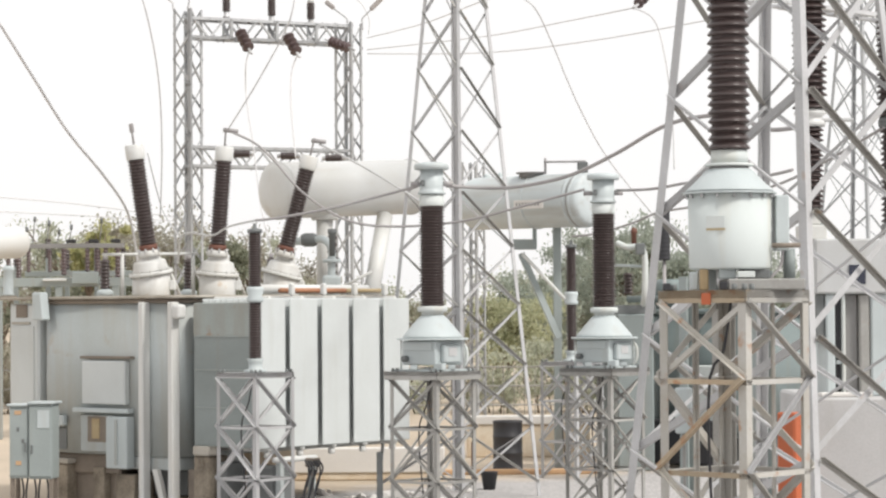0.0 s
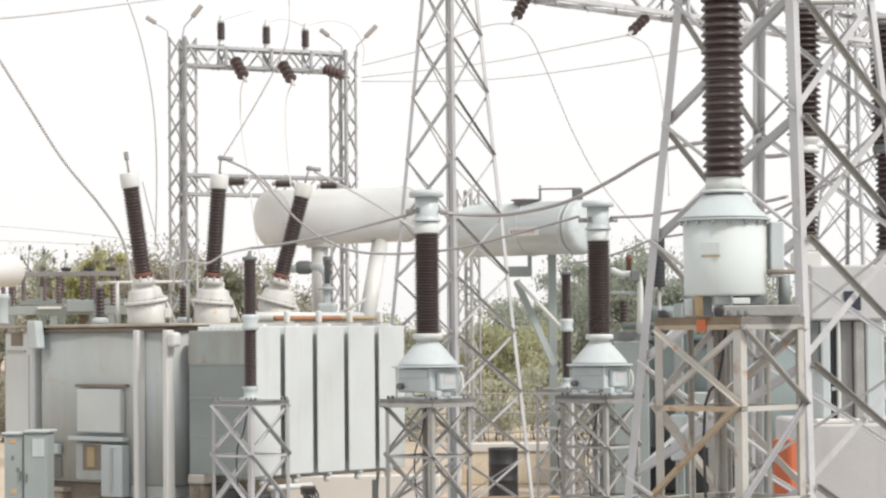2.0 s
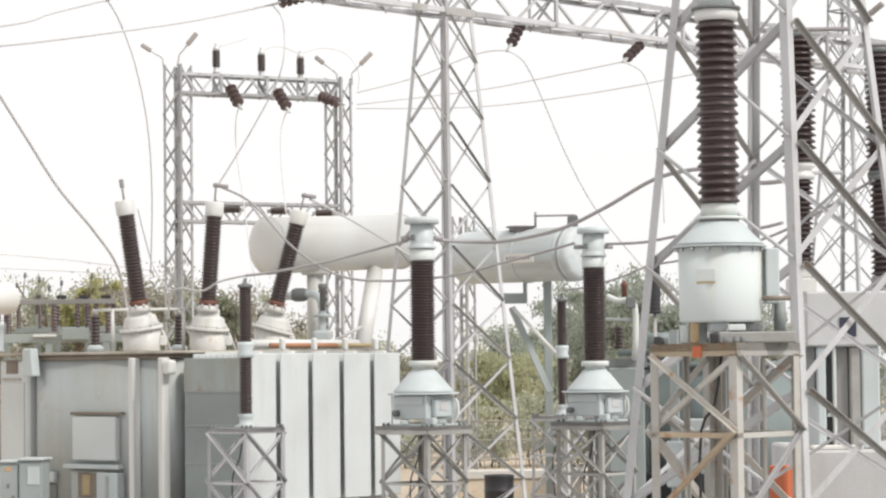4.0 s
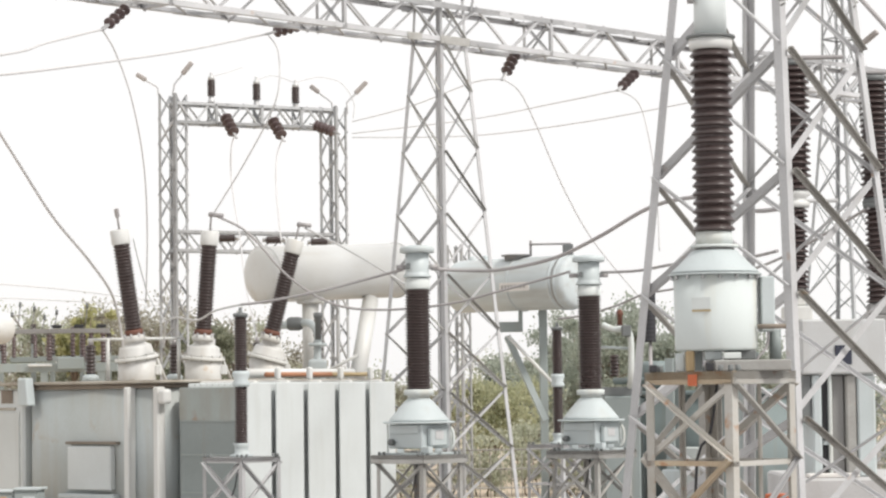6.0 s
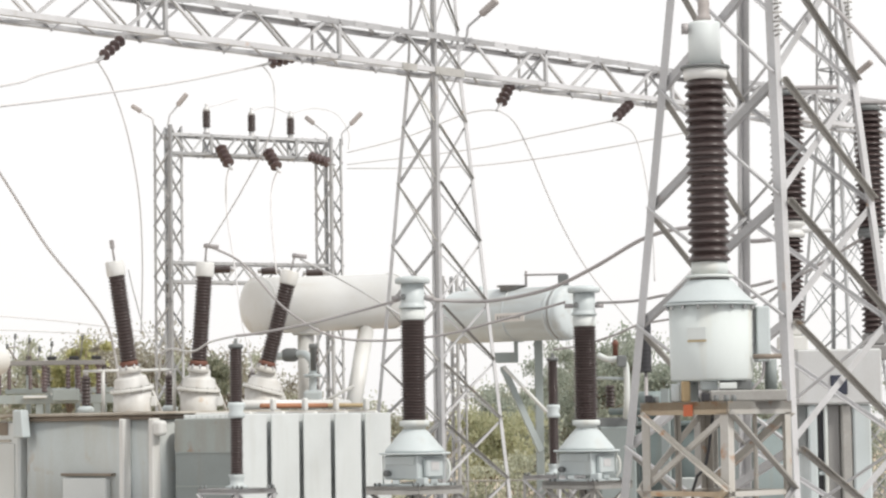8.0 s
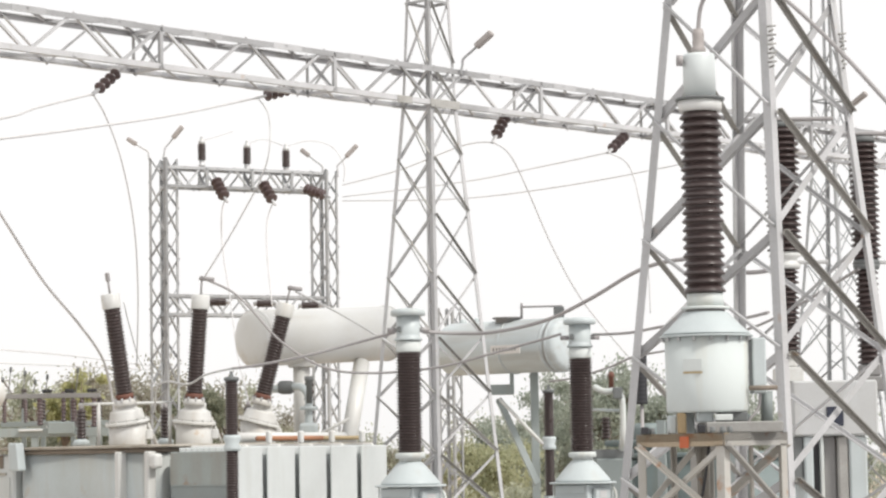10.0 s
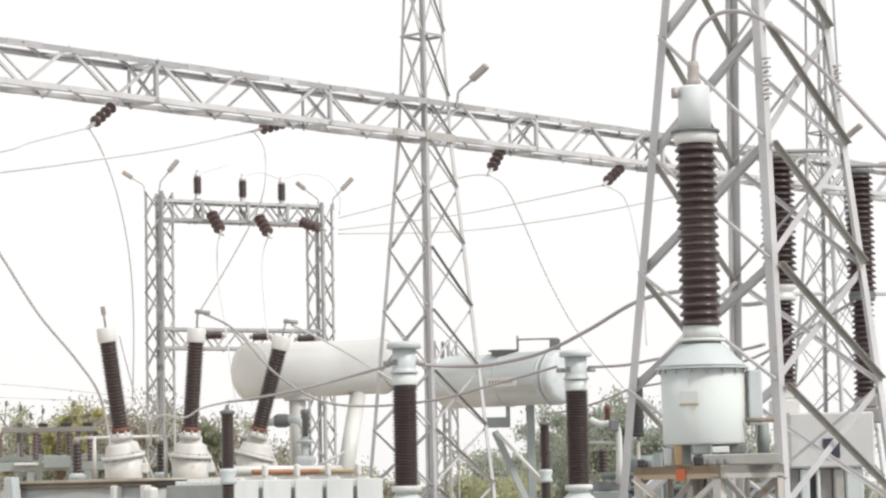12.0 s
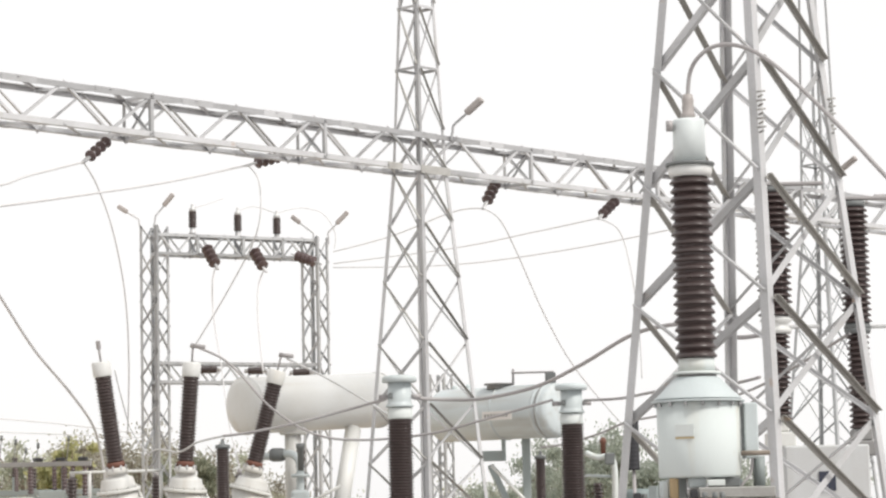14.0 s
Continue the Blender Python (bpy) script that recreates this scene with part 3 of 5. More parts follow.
def post_arrester(at, turn, z, label):
    """A two-section post insulator; z: heights of its joints."""
    t = thing("surge_arrester", at, turn, label, "surge arrester", "surge arresters")
    part("base", lathe([(0, 0), (0.17, 0), (0.17, 0.03), (0.1, 0.05), (0.1, 0.14), (0.13, 0.2), (0, 0.2)], 20), PAINT, t)
    part("insulator", lathe(sheds(0.2, z[0], 0.08, 0.102, 22, 0.85, 20)), BROWN, t)
    part("joint", lathe([(0, z[0]), (0.12, z[0]), (0.13, z[0] + 0.05), (0.1, z[0] + 0.1), (0.13, z[1] - 0.05), (0.12, z[1]), (0, z[1])], 20), PAINT, t)
    part("insulator", lathe(sheds(z[1], z[2], 0.08, 0.102, 22, 0.85, 20)), BROWN, t)
    part("cap", lathe([(0, z[2]), (0.11, z[2]), (0.11, z[2] + 0.05), (0.03, z[2] + 0.07), (0.025, z[2] + 0.14), (0, z[2] + 0.14)], 20), GREY_DARK, t)
    return t


SA1, SA2 = (-2.761, 36.8, 2.216), (2.364, 46.5, 2.141)
equipment_stand((SA1[0], SA1[1], 0), GRID, 0.8, (0.0, 0.68, 1.43, SA1[2]), "braced steel stand under a surge arrester", STEEL, top=0.08)
equipment_stand((SA2[0], SA2[1], 0), GRID, 0.83, (0.0, 0.68, 1.43, SA2[2]), "braced steel stand under a surge arrester", STEEL, top=0.08)
post_arrester(SA1, 0, (1.02, 1.25, 2.04), "slim two-section brown surge arrester on its stand")
post_arrester(SA2, 0, (1.05, 1.29, 2.1), "slim two-section brown surge arrester on its stand")

# voltage transformer beside the near tower
VT = (2.147, 18.8, 3.236)
equipment_stand((2.172, VT[1], 0), LINE, 0.793, (0.0, 0.5, 1.2, 1.9, 2.58, VT[2]), "rust-stained braced steel stand under a voltage transformer", leg=0.072, brace=0.042, top=0.095, wide=0.006, zigzag=True)


def voltage_transformer(at, turn, label):
    t = thing("voltage_transformer", at, turn, label, "voltage transformer")
    t.scale = (0.917, 0.917, 0.917)
    part("base_plate", box(-0.06, 0.56, -0.36, 0.36, 0, 0.09, 0.01), STAND_GREY, t)
    part("foot", box(-0.27, -0.2, -0.22, -0.14, 0, 0.17, 0.01), OCHRE, t, "ochre-stained foot")
    part("foot", box(-0.34, -0.275, -0.16, -0.02, 0, 0.15, 0.01), PAINT, t)
    part("foot", box(-0.12, 0.02, -0.24, -0.1, 0.091, 0.17, 0.01), PAINT, t)
    part("foot", box(0.08, 0.3, -0.2, 0.2, 0.091, 0.17, 0.01), GREY_DARK, t)
    part("foot", box(-0.25, -0.1, 0.1, 0.3, 0, 0.17, 0.01), PAINT, t)
    part("clip", box(0.02, 0.16, -0.34, -0.3, 0.1, 0.15, 0.006), WHITE, t)
    part("block", box(-0.13, -0.07, -0.42, -0.34, 0, 0.07, 0.008), BLACK, t)
    part("block", box(-0.56, -0.5, -0.15, -0.08, 0, 0.06, 0.008), BLACK, t)
    part("cable_drum", lathe([(0, 0.091), (0.05, 0.091), (0.05, 0.34), (0, 0.34)], 14, None, Matrix.Translation((0.49, 0.06, 0))), PAINT_SHADE, t)
    part("tank", lathe([(0, 0.17), (0.325, 0.17), (0.335, 0.19), (0.34, 0.78), (0, 0.78)], 40), VT_WHITE, t)
    rim = part("rim", lathe([(0, 0.782), (0.378, 0.782), (0.385, 0.788), (0.38, 0.798), (0, 0.804)], 40), PAINT, t)
    for k in range(16):
        a = 2 * math.pi * k / 16
        part("bolt", lathe([(0, 0.75), (0.012, 0.75), (0.012, 0.782), (0, 0.782)], 6, None, Matrix.Translation((0.355 * math.cos(a), 0.355 * math.sin(a), 0))), STEEL, rim)
    part("cone", lathe([(0, 0.806), (0.362, 0.806), (0.355, 0.818), (0.3, 0.865), (0.185, 0.985), (0.165, 0.992), (0, 0.992)], 36), PAINT, t)
    # Darker ring added as the shaded gap beneath the flange.
    part("seal", lathe([(0, 0.993), (0.16, 0.993), (0.16, 1.011), (0, 1.011)], 32), GREY_MID, t, "grey ring painted as the shaded gap below the flange")
    part("flange", lathe([(0, 1.012), (0.195, 1.012), (0.2, 1.018), (0.195, 1.034), (0, 1.034)], 36), WHITE, t)
    part("neck", lathe([(0, 1.035), (0.152, 1.035), (0.148, 1.14), (0, 1.14)], 32), VT_WHITE, t)
    shedded_insulator(1.14, 2.64, 0.142, 0.174, 21, t, 0.9, 32)
    part("collar", lathe([(0, 2.64), (0.165, 2.64), (0.18, 2.67), (0.18, 2.73), (0, 2.73)], 32), CREAM, t)
    part("ring", lathe([(0, 2.732), (0.2, 2.732), (0.205, 2.742), (0.2, 2.755), (0, 2.755)], 32), GREY_DARK, t)
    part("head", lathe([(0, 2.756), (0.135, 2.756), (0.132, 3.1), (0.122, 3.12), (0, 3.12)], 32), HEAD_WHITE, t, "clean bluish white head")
    part("stud", lathe([(0, 3.12), (0.06, 3.12), (0.06, 3.17), (0.048, 3.18), (0.052, 3.22), (0.046, 3.24), (0.05, 3.28), (0.04, 3.33), (0, 3.33)], 16), LAMP, t, "dusty grey ribbed terminal stud")
    part("ear", lathe([(0, 0), (0.045, 0), (0.045, 0.05), (0, 0.05)], 16, None, Matrix.Translation((-0.14, -0.06, 3.06)) @ pose(0, 0, 0, 0, -90)), ALU_DARK, t)
    part("terminal_box", box(0.36, 0.47, -0.12, 0.14, 0.32, 0.77, 0.01), PAINT, t)
    part("conduit", rod((0.32, -0.16, 0.36), (0.55, -0.16, 0.36), 0.02, 12), GRIME_OR_SHADE, t, "brown horizontal conduit")
    plate = box(-0.08, 0.08, -0.343, -0.335, 0.5, 0.6, 0.002)
    plate.transform(pose(0, 0, 0, 0, 0, -26))
    part("nameplate", plate, WHITE, t, "stained white nameplate")
    stain = box(-0.08, 0.08, -0.3425, -0.336, 0.482, 0.498, 0.001)
    stain.transform(pose(0, 0, 0, 0, 0, -26))
    part("plate_clip", stain, OCHRE, t)
    part("cable_gland", sweep([(0.42, -0.08, 0.36), (0.4, -0.1, 0.2), (0.32, -0.12, 0.1), (0.3, -0.1, 0.0)], 0.012), ALU_DARK, t)
    return t


voltage_transformer(VT, 0, "white voltage transformer with brown porcelain on its rusty stand")


# circuit breaker poles behind the near tower, on their cabinet and plinth
def breaker_pole(at, z, r, label, joint=CREAM, foot=(0.1, 0.16), paint=CREAM):
    t = thing("breaker_pole", at, 0, label, "circuit breaker", "circuit breaker poles")
    part("base", box(-foot[1], foot[1], -0.16, 0.16, -0.11, 0.06, 0.015), paint, t)
    part("base_collar", box(-foot[0], foot[0], -0.1, 0.1, 0.061, 0.2, 0.02), GREY_MID if joint == GREY_DARK else paint, t)
    shedded_insulator(0.2, z[0], r * 0.55, r * 0.78, 17, t, 0.85, 24, "lower support porcelain")
    part("joint", lathe([(0, z[0]), (r * 0.82, z[0]), (r * 0.9, z[0] + 0.05), (r * 0.7, z[0] + 0.08), (r * 0.7, z[1] - 0.08), (r * 0.92, z[1] - 0.05), (r * 0.8, z[1]), (0, z[1])], 24), joint, t)
    part("joint_arm", box(-0.02, 0.5, -0.05, 0.05, z[0] + 0.06, z[0] + 0.1, 0.01), ALU, t)
    shedded_insulator(z[1], z[2], r * 0.72, r, 20, t, 0.85, 24, "upper interrupter porcelain")
    part("cap", lathe([(0, z[2]), (r * 0.8, z[2]), (r * 0.8, z[2] + 0.06), (0, z[2] + 0.08)], 24), GREY_DARK, t)
    part("connector", box(-0.1, 0.6, -0.06, 0.06, z[2] + 0.08, z[2] + 0.12, 0.01), ALU_DARK, t)
    return t


POLE_A, POLE_B = (4.25, 29, 3.991), (5.194, 29, 3.874)
def paint_tag(at, turn, w, h, label):
    t = thing("tag", at, turn, label, "tag")
    part("plate", box(-w / 2, w / 2, -0.004, 0.004, -h / 2, h / 2, 0.001), ORANGE, t)
    return t


breaker_pole(POLE_A, (1.2, 1.4, 2.85), 0.205, "brown porcelain circuit breaker pole with a pale joint")
breaker_pole(POLE_B, (1.3, 1.42, 2.78), 0.175, "brown porcelain circuit breaker pole with a dark joint", GREY_DARK, (0.12, 0.19), GREY_MID)


# ---------------------------------------------------------------- power transformer
TR = (-4.166, 38.94, 0)


def vertical_tank(x0, x1, y0, y1, z0, z1, r, seg=6):
    bm = bmesh.new()
    ring = []
    for cx, cy, a0 in ((x1 - r, y1 - r, 0), (x0 + r, y1 - r, 90), (x0 + r, y0 + r, 180), (x1 - r, y0 + r, 270)):
        for k in range(seg + 1):
            a = radians(a0 + 90 * k / seg)
            ring.append((cx + r * math.cos(a), cy + r * math.sin(a)))
    lo = [bm.verts.new((x, y, z0)) for x, y in ring]
    hi = [bm.verts.new((x, y, z1)) for x, y in ring]
    for k in range(len(ring)):
        j = (k + 1) % len(ring)
        bm.faces.new((lo[k], lo[j], hi[j], hi[k])).smooth = True
    bm.faces.new(lo[::-1])
    bm.faces.new(hi)
    for e in bm.edges:
        if len(e.link_faces) == 2 and e.calc_face_angle() > 0.6:
            e.smooth = False
    return bm


def power_transformer(at, turn, label):
    t = thing("power_transformer", (at[0], at[1], 0.357), turn, label, "power transformer")
    t.scale = (0.885, 0.885, 0.885)
    part("tank", vertical_tank(-3.58, 0.1, 0, 5.6, 0.56, 3.342, 0.32), PAINT_TANK, t)
    part("cover", vertical_tank(-4.75, 0.22, -0.12, 5.72, 3.345, 3.4, 0.2), DIRTY_PAINT, t, "flanged tank cover with dirty edge")
    part("gasket", vertical_tank(-3.62, 0.14, -0.04, 5.64, 3.26, 3.343, 0.29), GRIME_OR_SHADE, t, "dirty brown joint below the cover")
    # The brown of this frame also deepens the shade below the tank.
    part("base_frame", box(-3.2, -1.5, 0.1, 1.7, 0.2, 0.55, 0.02), GRIME_OR_SHADE, t)
    part("base_frame", box(-1.5, 0.0, 0.02, 1.7, 0.32, 0.555, 0.02), PAINT_TANK, t)
    part("skid", box(-2.9, -0.2, 0.5, 0.9, -0.15, 0.3, 0.02), GREY_DARK, t)
    part("rear_plinth", box(-2.9, -2.1, 4.2, 5.2, -0.4, 0.55, 0.02), PLASTER, t, "tan plastered plinth under the far end")
    for x in (-0.71, 0.035):
        part("stiffener", box(x - 0.03, x + 0.1, -0.2, -0.005, -0.4, 3.28, 0.02), CREAM, t, "pale vertical stiffener post")
    part("bracket", box(0.137, 0.33, -0.22, -0.02, 2.98, 3.24, 0.06, segments=3), CREAM, t)
    # tapered lifting lug at the tank's corner
    lug = box(-3.42, -3.12, -0.32, -0.13, 2.97, 3.48, 0.03, segments=2)
    for v in lug.verts:
        v.co.x = -3.42 + (v.co.x + 3.42) * (1.0 if v.co.z < 3.1 else 0.78)
    part("lifting_lug", lug, PAINT, t, "pale tapered lifting lug")
    part("control_panel", box(-2.28, -1.14, -0.14, -0.004, 1.46, 2.24, 0.02), RADIATOR, t, "pale rectangular control panel")
    part("panel_hood", box(-2.35, -1.02, -0.12, -0.002, 2.275, 2.325, 0.008), GRIME_OR_SHADE, t)
    part("shelf", box(-2.5, -1.04, -0.17, -0.003, 1.31, 1.39, 0.012), PAINT, t)
    part("pocket", box(-2.4, -1.53, -0.06, -0.004, 0.6, 1.27, 0.015), PAINT_TANK, t)
    part("recess", box(-2.2, -1.58, -0.066, -0.061, 0.78, 1.24, 0), GRIME_OR_SHADE, t, "rust-stained recess")
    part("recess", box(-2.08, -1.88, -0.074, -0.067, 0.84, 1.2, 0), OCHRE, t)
    part("pocket", box(-1.56, -1.02, -0.22, -0.004, 0.33, 1.25, 0.02), PAINT, t)
    part("pocket_rib", box(-1.3, -1.24, -0.25, -0.221, 0.4, 1.2, 0.008), PAINT_TANK, t)
    part("terminal_box", box(-3.2, -2.8, -0.12, -0.004, 1.05, 1.24, 0.02), PAINT, t)
    # Dark plate on the tank face, a shadow put in as colour.
    part("shadow_slot", box(-3.2, -2.82, -0.02, -0.004, 0.62, 1.02, 0.008), GREY_DARK, t, "dark patch painted as shadow low on the tank")
    part("side_tank", box(-4.45, -3.63, 0.02, 1.2, 0.4, 3.28, 0.04), RADIATOR, t)
    part("side_door", box(-4.38, -3.74, 0.0, 0.018, 0.7, 2.86, 0.005), RADIATOR, t)
    part("side_recess", box(-4.24, -3.92, 0.004, 0.018, 3.02, 3.26, 0.004), GRIME_OR_SHADE, t)
    part("side_bar", box(-4.34, -3.84, -0.015, 0.018, 2.9, 2.94, 0.004), DIRTY_PAINT, t)
    # Tan blocks, with set-back dark ones coloured as the brown shadows between them.
    for x0, x1, y0, z1, mat in ((-3.25, -2.76, -0.06, 0.36, TAN_BLOCK), (-2.76, -2.2, 0.16, 0.55, GRIME_OR_SHADE), (-2.2, -1.9, 0.06, 0.32, TAN_BLOCK), (-1.9, -1.5, 0.2, 0.5, GRIME_OR_SHADE),
                                (-1.5, -1.02, -0.03, 0.22, TAN_BLOCK), (0.2, 0.42, 0.1, 0.36, GRIME_OR_SHADE), (0.42, 0.78, 0.03, 0.6, TAN_BLOCK), (0.8, 1.05, 0.2, 0.5, GREY_DARK)):
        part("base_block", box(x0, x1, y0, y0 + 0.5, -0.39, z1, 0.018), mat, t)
    part("base_ledge", box(-3.3, -2.7, -0.1, 0.3, 0.365, 0.45, 0.015), DIRTY_PAINT, t)
    strut = box(-0.5, -0.36, -0.1, 0.0, -0.39, 0.34, 0.01)
    for v in strut.verts:
        v.co.x += 0.34 * (0.34 - v.co.z)
    part("foot_strut", strut, CREAM, t, "pale raked foot strut")
    # Added darker block: paints the shadow between the tank and the radiator bank.
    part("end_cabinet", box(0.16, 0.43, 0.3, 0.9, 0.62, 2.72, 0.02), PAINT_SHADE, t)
    part("end_pipe", rod((0.3, 0.32, 2.73), (0.3, 0.32, 3.1), 0.12, 14), PAINT_TANK, t)
    # Not a skid: dark box painted as the shaded void under the bank.
    part("skid", box(1.1, 1.78, 0.62, 1.12, -0.39, 0.42, 0.03), GREY_DARK, t)
    part("bottom_bracket", box(0.45, 0.85, -0.04, 0.3, 0.61, 0.78, 0.03), DIRTY_PAINT, t)
    # cooling bank: five radiators of flat fins along the long side
    for k in range(5):
        y0 = 0.19 + k * 0.82
        r = part("radiator", box(0.45, 1.8, y0 + 0.3, y0 + 0.4, 3.28, 3.37, 0.03), CREAM, t, "pale grey flat-fin radiator")
        for i in range(10):
            x = 0.5 + i * 0.145
            part("fin", box(x - 0.016, x + 0.016, y0, y0 + 0.705, 0.75, 3.33, 0.014), RADIATOR, r)
        part("header", box(0.45, 1.8, y0 + 0.3, y0 + 0.4, 0.68, 0.8, 0.03), CREAM, r)
        part("lifting_eye", box(1.48, 1.58, y0 + 0.3, y0 + 0.4, 3.375, 3.6, 0.035, segments=2), CREAM, r)
        part("drain_plug", lathe([(0, 0.58), (0.045, 0.58), (0.06, 0.6), (0.06, 0.676), (0, 0.676)], 10, None, Matrix.Translation((1.7, y0 + 0.35, 0))), CREAM, r)
    part("drain_pipe", rod((1.9, 0.5, 0.55), (1.9, 1.55, 0.55), 0.05, 14), CREAM, t, "pale horizontal drain pipe")
    part("drain_prop", box(1.84, 1.96, 0.6, 0.7, -0.39, 0.497, 0.01), PAINT_TANK, t)
    part("drain_prop", box(1.84, 1.96, 1.4, 1.5, -0.39, 0.497, 0.01), PAINT_TANK, t)
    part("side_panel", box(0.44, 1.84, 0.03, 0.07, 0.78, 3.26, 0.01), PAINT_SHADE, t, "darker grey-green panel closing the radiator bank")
    part("upper_panel", box(0.45, 1.83, 0.014, 0.0285, 2.69, 3.25, 0.004), GREEN_DUSTY, t, "paler dusty upper panel")
    for z in (1.45, 2.1, 2.68):
        part("seam_bar", box(0.46, 1.82, 0.012, 0.028, z - 0.012, z + 0.012, 0), PAINT_GREEN, t)
    part("oil_pipe", rod((1.3, 1.3, 3.47), (1.3, 3.0, 3.47), 0.045, 14), RUSTY, t, "rust-red header pipe above the radiators")
    part("oil_pipe", rod((1.3, 3.0, 3.47), (1.3, 4.1, 3.47), 0.04, 14), OCHRE, t, "ochre-stained end of the header pipe")
    part("oil_pipe", rod((0.75, 1.3, 3.5), (0.75, 4.2, 3.5), 0.085, 14), CREAM, t, "cream header pipe behind the radiators")
    part("oil_pipe", rod((0.42, 0.3, 0.75), (0.42, 5.0, 0.75), 0.07, 14), PAINT, t)
    return t


power_transformer(TR, GRID, "pale grey power transformer with flat radiators and three brown bushings")


def hv_bushing(foot, top, label, level=True):
    t = thing("bushing", foot, 0, label, "bushing", "high voltage bushings")
    n = (Vector(top) - Vector(foot)).length
    t.matrix_world = aim(foot, top) @ Matrix.Scale(0.885, 4)
    n /= 0.885
    part("flange", lathe([(0, -0.12), (0.2, -0.12), (0.2, -0.05), (0.17, 0.0), (0, 0.0)], 24), TURRET, t)
    part("cement_ring", lathe([(0, 0), (0.17, 0), (0.16, 0.1), (0, 0.1)], 24), RED_BROWN, t, "red-brown cemented lower ring")
    part("insulator", lathe(sheds(0.1, n - 0.62, 0.13, 0.166, 26, 0.9, 24)), BROWN, t)
    part("cap", lathe([(0, n - 0.62), (0.165, n - 0.62), (0.17, n - 0.6), (0.17, n - 0.37), (0.15, n - 0.35), (0, n - 0.35)], 24), CREAM, t)
    part("stud", lathe([(0, n - 0.35), (0.02, n - 0.35), (0.02, n), (0, n)], 10), ALU_DARK, t)
    side = t.matrix_world.to_3x3().inverted() @ Vector((1, -0.1, -0.12))
    tip = Vector((0, 0, n - 0.05))
    if level:
        part("clamp", rod(tip - side * 0.04, tip + side * 0.2, 0.042, 10), ALU_DARK, t, "dull horizontal terminal clamp")
    else:
        part("clamp", box(-0.045, 0.045, -0.03, 0.03, n - 0.13, n + 0.03, 0.012), ALU_DARK, t, "dull upright terminal clamp")
    for k in range(8):
        a = 2 * math.pi * k / 8
        part("bolt", lathe([(0, -0.05), (0.018, -0.05), (0.018, 0.03), (0, 0.03)], 6, None, Matrix.Translation((0.185 * math.cos(a), 0.185 * math.sin(a), 0))), STEEL, t)
    return t


def turret(at, axis, label):
    """A barrel cut aslant, with its flange and dome square to the bushing's axis."""
    t = thing("bushing_turret", at, 0, label, "turret", "bushing turrets")
    t.scale = (0.885, 0.885, 0.885)
    axis = Vector(axis).normalized()
    tilt = Matrix.Translation((0, 0, 0.38)) @ axis.to_track_quat("Z", "Y").to_matrix().to_4x4() @ Matrix.Translation((0, 0, -0.38))
    barrel = lathe([(0, 0), (0.335, 0), (0.34, 0.02), (0.345, 0.38), (0, 0.38)], 28)
    for v in barrel.verts:
        if v.co.z > 0.3:
            v.co.z -= (axis.x * v.co.x + axis.y * v.co.y) / axis.z
    part("barrel", barrel, TURRET, t)
    flange = part("flange", lathe([(0, 0.381), (0.395, 0.381), (0.4, 0.39), (0.4, 0.43), (0.39, 0.44), (0, 0.44)], 28, None, tilt), CREAM, t)
    part("dome", lathe([(0, 0.441), (0.335, 0.441), (0.32, 0.47), (0.295, 0.6), (0.28, 0.63), (0.24, 0.645), (0.21, 0.66), (0.2, 0.68), (0.2, 0.78), (0, 0.78)], 28, None, tilt), TURRET, t)
    for k in range(12):
        a = 2 * math.pi * k / 12
        part("bolt", lathe([(0, 0.36), (0.016, 0.36), (0.016, 0.47), (0, 0.47)], 6, None, tilt @ Matrix.Translation((0.378 * math.cos(a), 0.378 * math.sin(a), 0))), STAND_GREY, flange)
    part("terminal_box", box(0.33, 0.44, -0.1, 0.1, 0.1, 0.28, 0.015), CREAM, t)
    part("pipe", rod((0.3, 0.1, 0.5), (0.5, 0.2, 0.0), 0.03), TURRET, t)
    return t


for foot, top, base in (((-4.692, 40, 4.093), (-4.942, 39.83, 6.074), (-4.66, 40.09, 3.382)),
                        ((-3.706, 41.24, 4.116), (-3.549, 41.15, 6.124), (-3.717, 41.33, 3.384)),
                        ((-2.67, 42.48, 4.119), (-2.163, 42.48, 6.03), (-2.747, 42.57, 3.385))):
    turret((base[0], base[1], 3.366), Vector(top) - Vector(foot), "cream bushing turret on the transformer cover")
    hv_bushing(foot, top, "tilted brown porcelain bushing with a cream cap", foot[0] > -4.4)


def conservator(a, b, r, label, material, bands=(), seals=()):
    t = thing("conservator_tank", a, 0, label, "oil tank", "conservator tanks")
    n = (Vector(b) - Vector(a)).length
    t.matrix_world = aim(a, b)
    part("shell", lathe([(0, -0.085), (r * 0.45, -0.075), (r * 0.8, -0.045), (r * 0.96, -0.005), (r, 0.05), (r, n - 0.05), (r * 0.96, n + 0.005), (r * 0.8, n + 0.045), (r * 0.45, n + 0.075), (0, n + 0.085)], 48), material, t)
    for z in seals:
        part("gasket", lathe([(r * 0.9, z), (r + 0.012, z), (r + 0.012, z + 0.02), (r * 0.9, z + 0.02)], 40), GREY_MID, t, "grey flange gasket")
    for z in bands:
        part("band", lathe([(r * 0.9, z), (r + 0.018, z), (r + 0.018, z + 0.045), (r * 0.9, z + 0.045)], 48), material, t)
    return t


conservator((-2.945, 44.25, 5.229), (-0.561, 46.46, 5.391), 0.5, "cream white cylindrical oil conservator on pillar legs", CREAM, (0.03, 3.16))
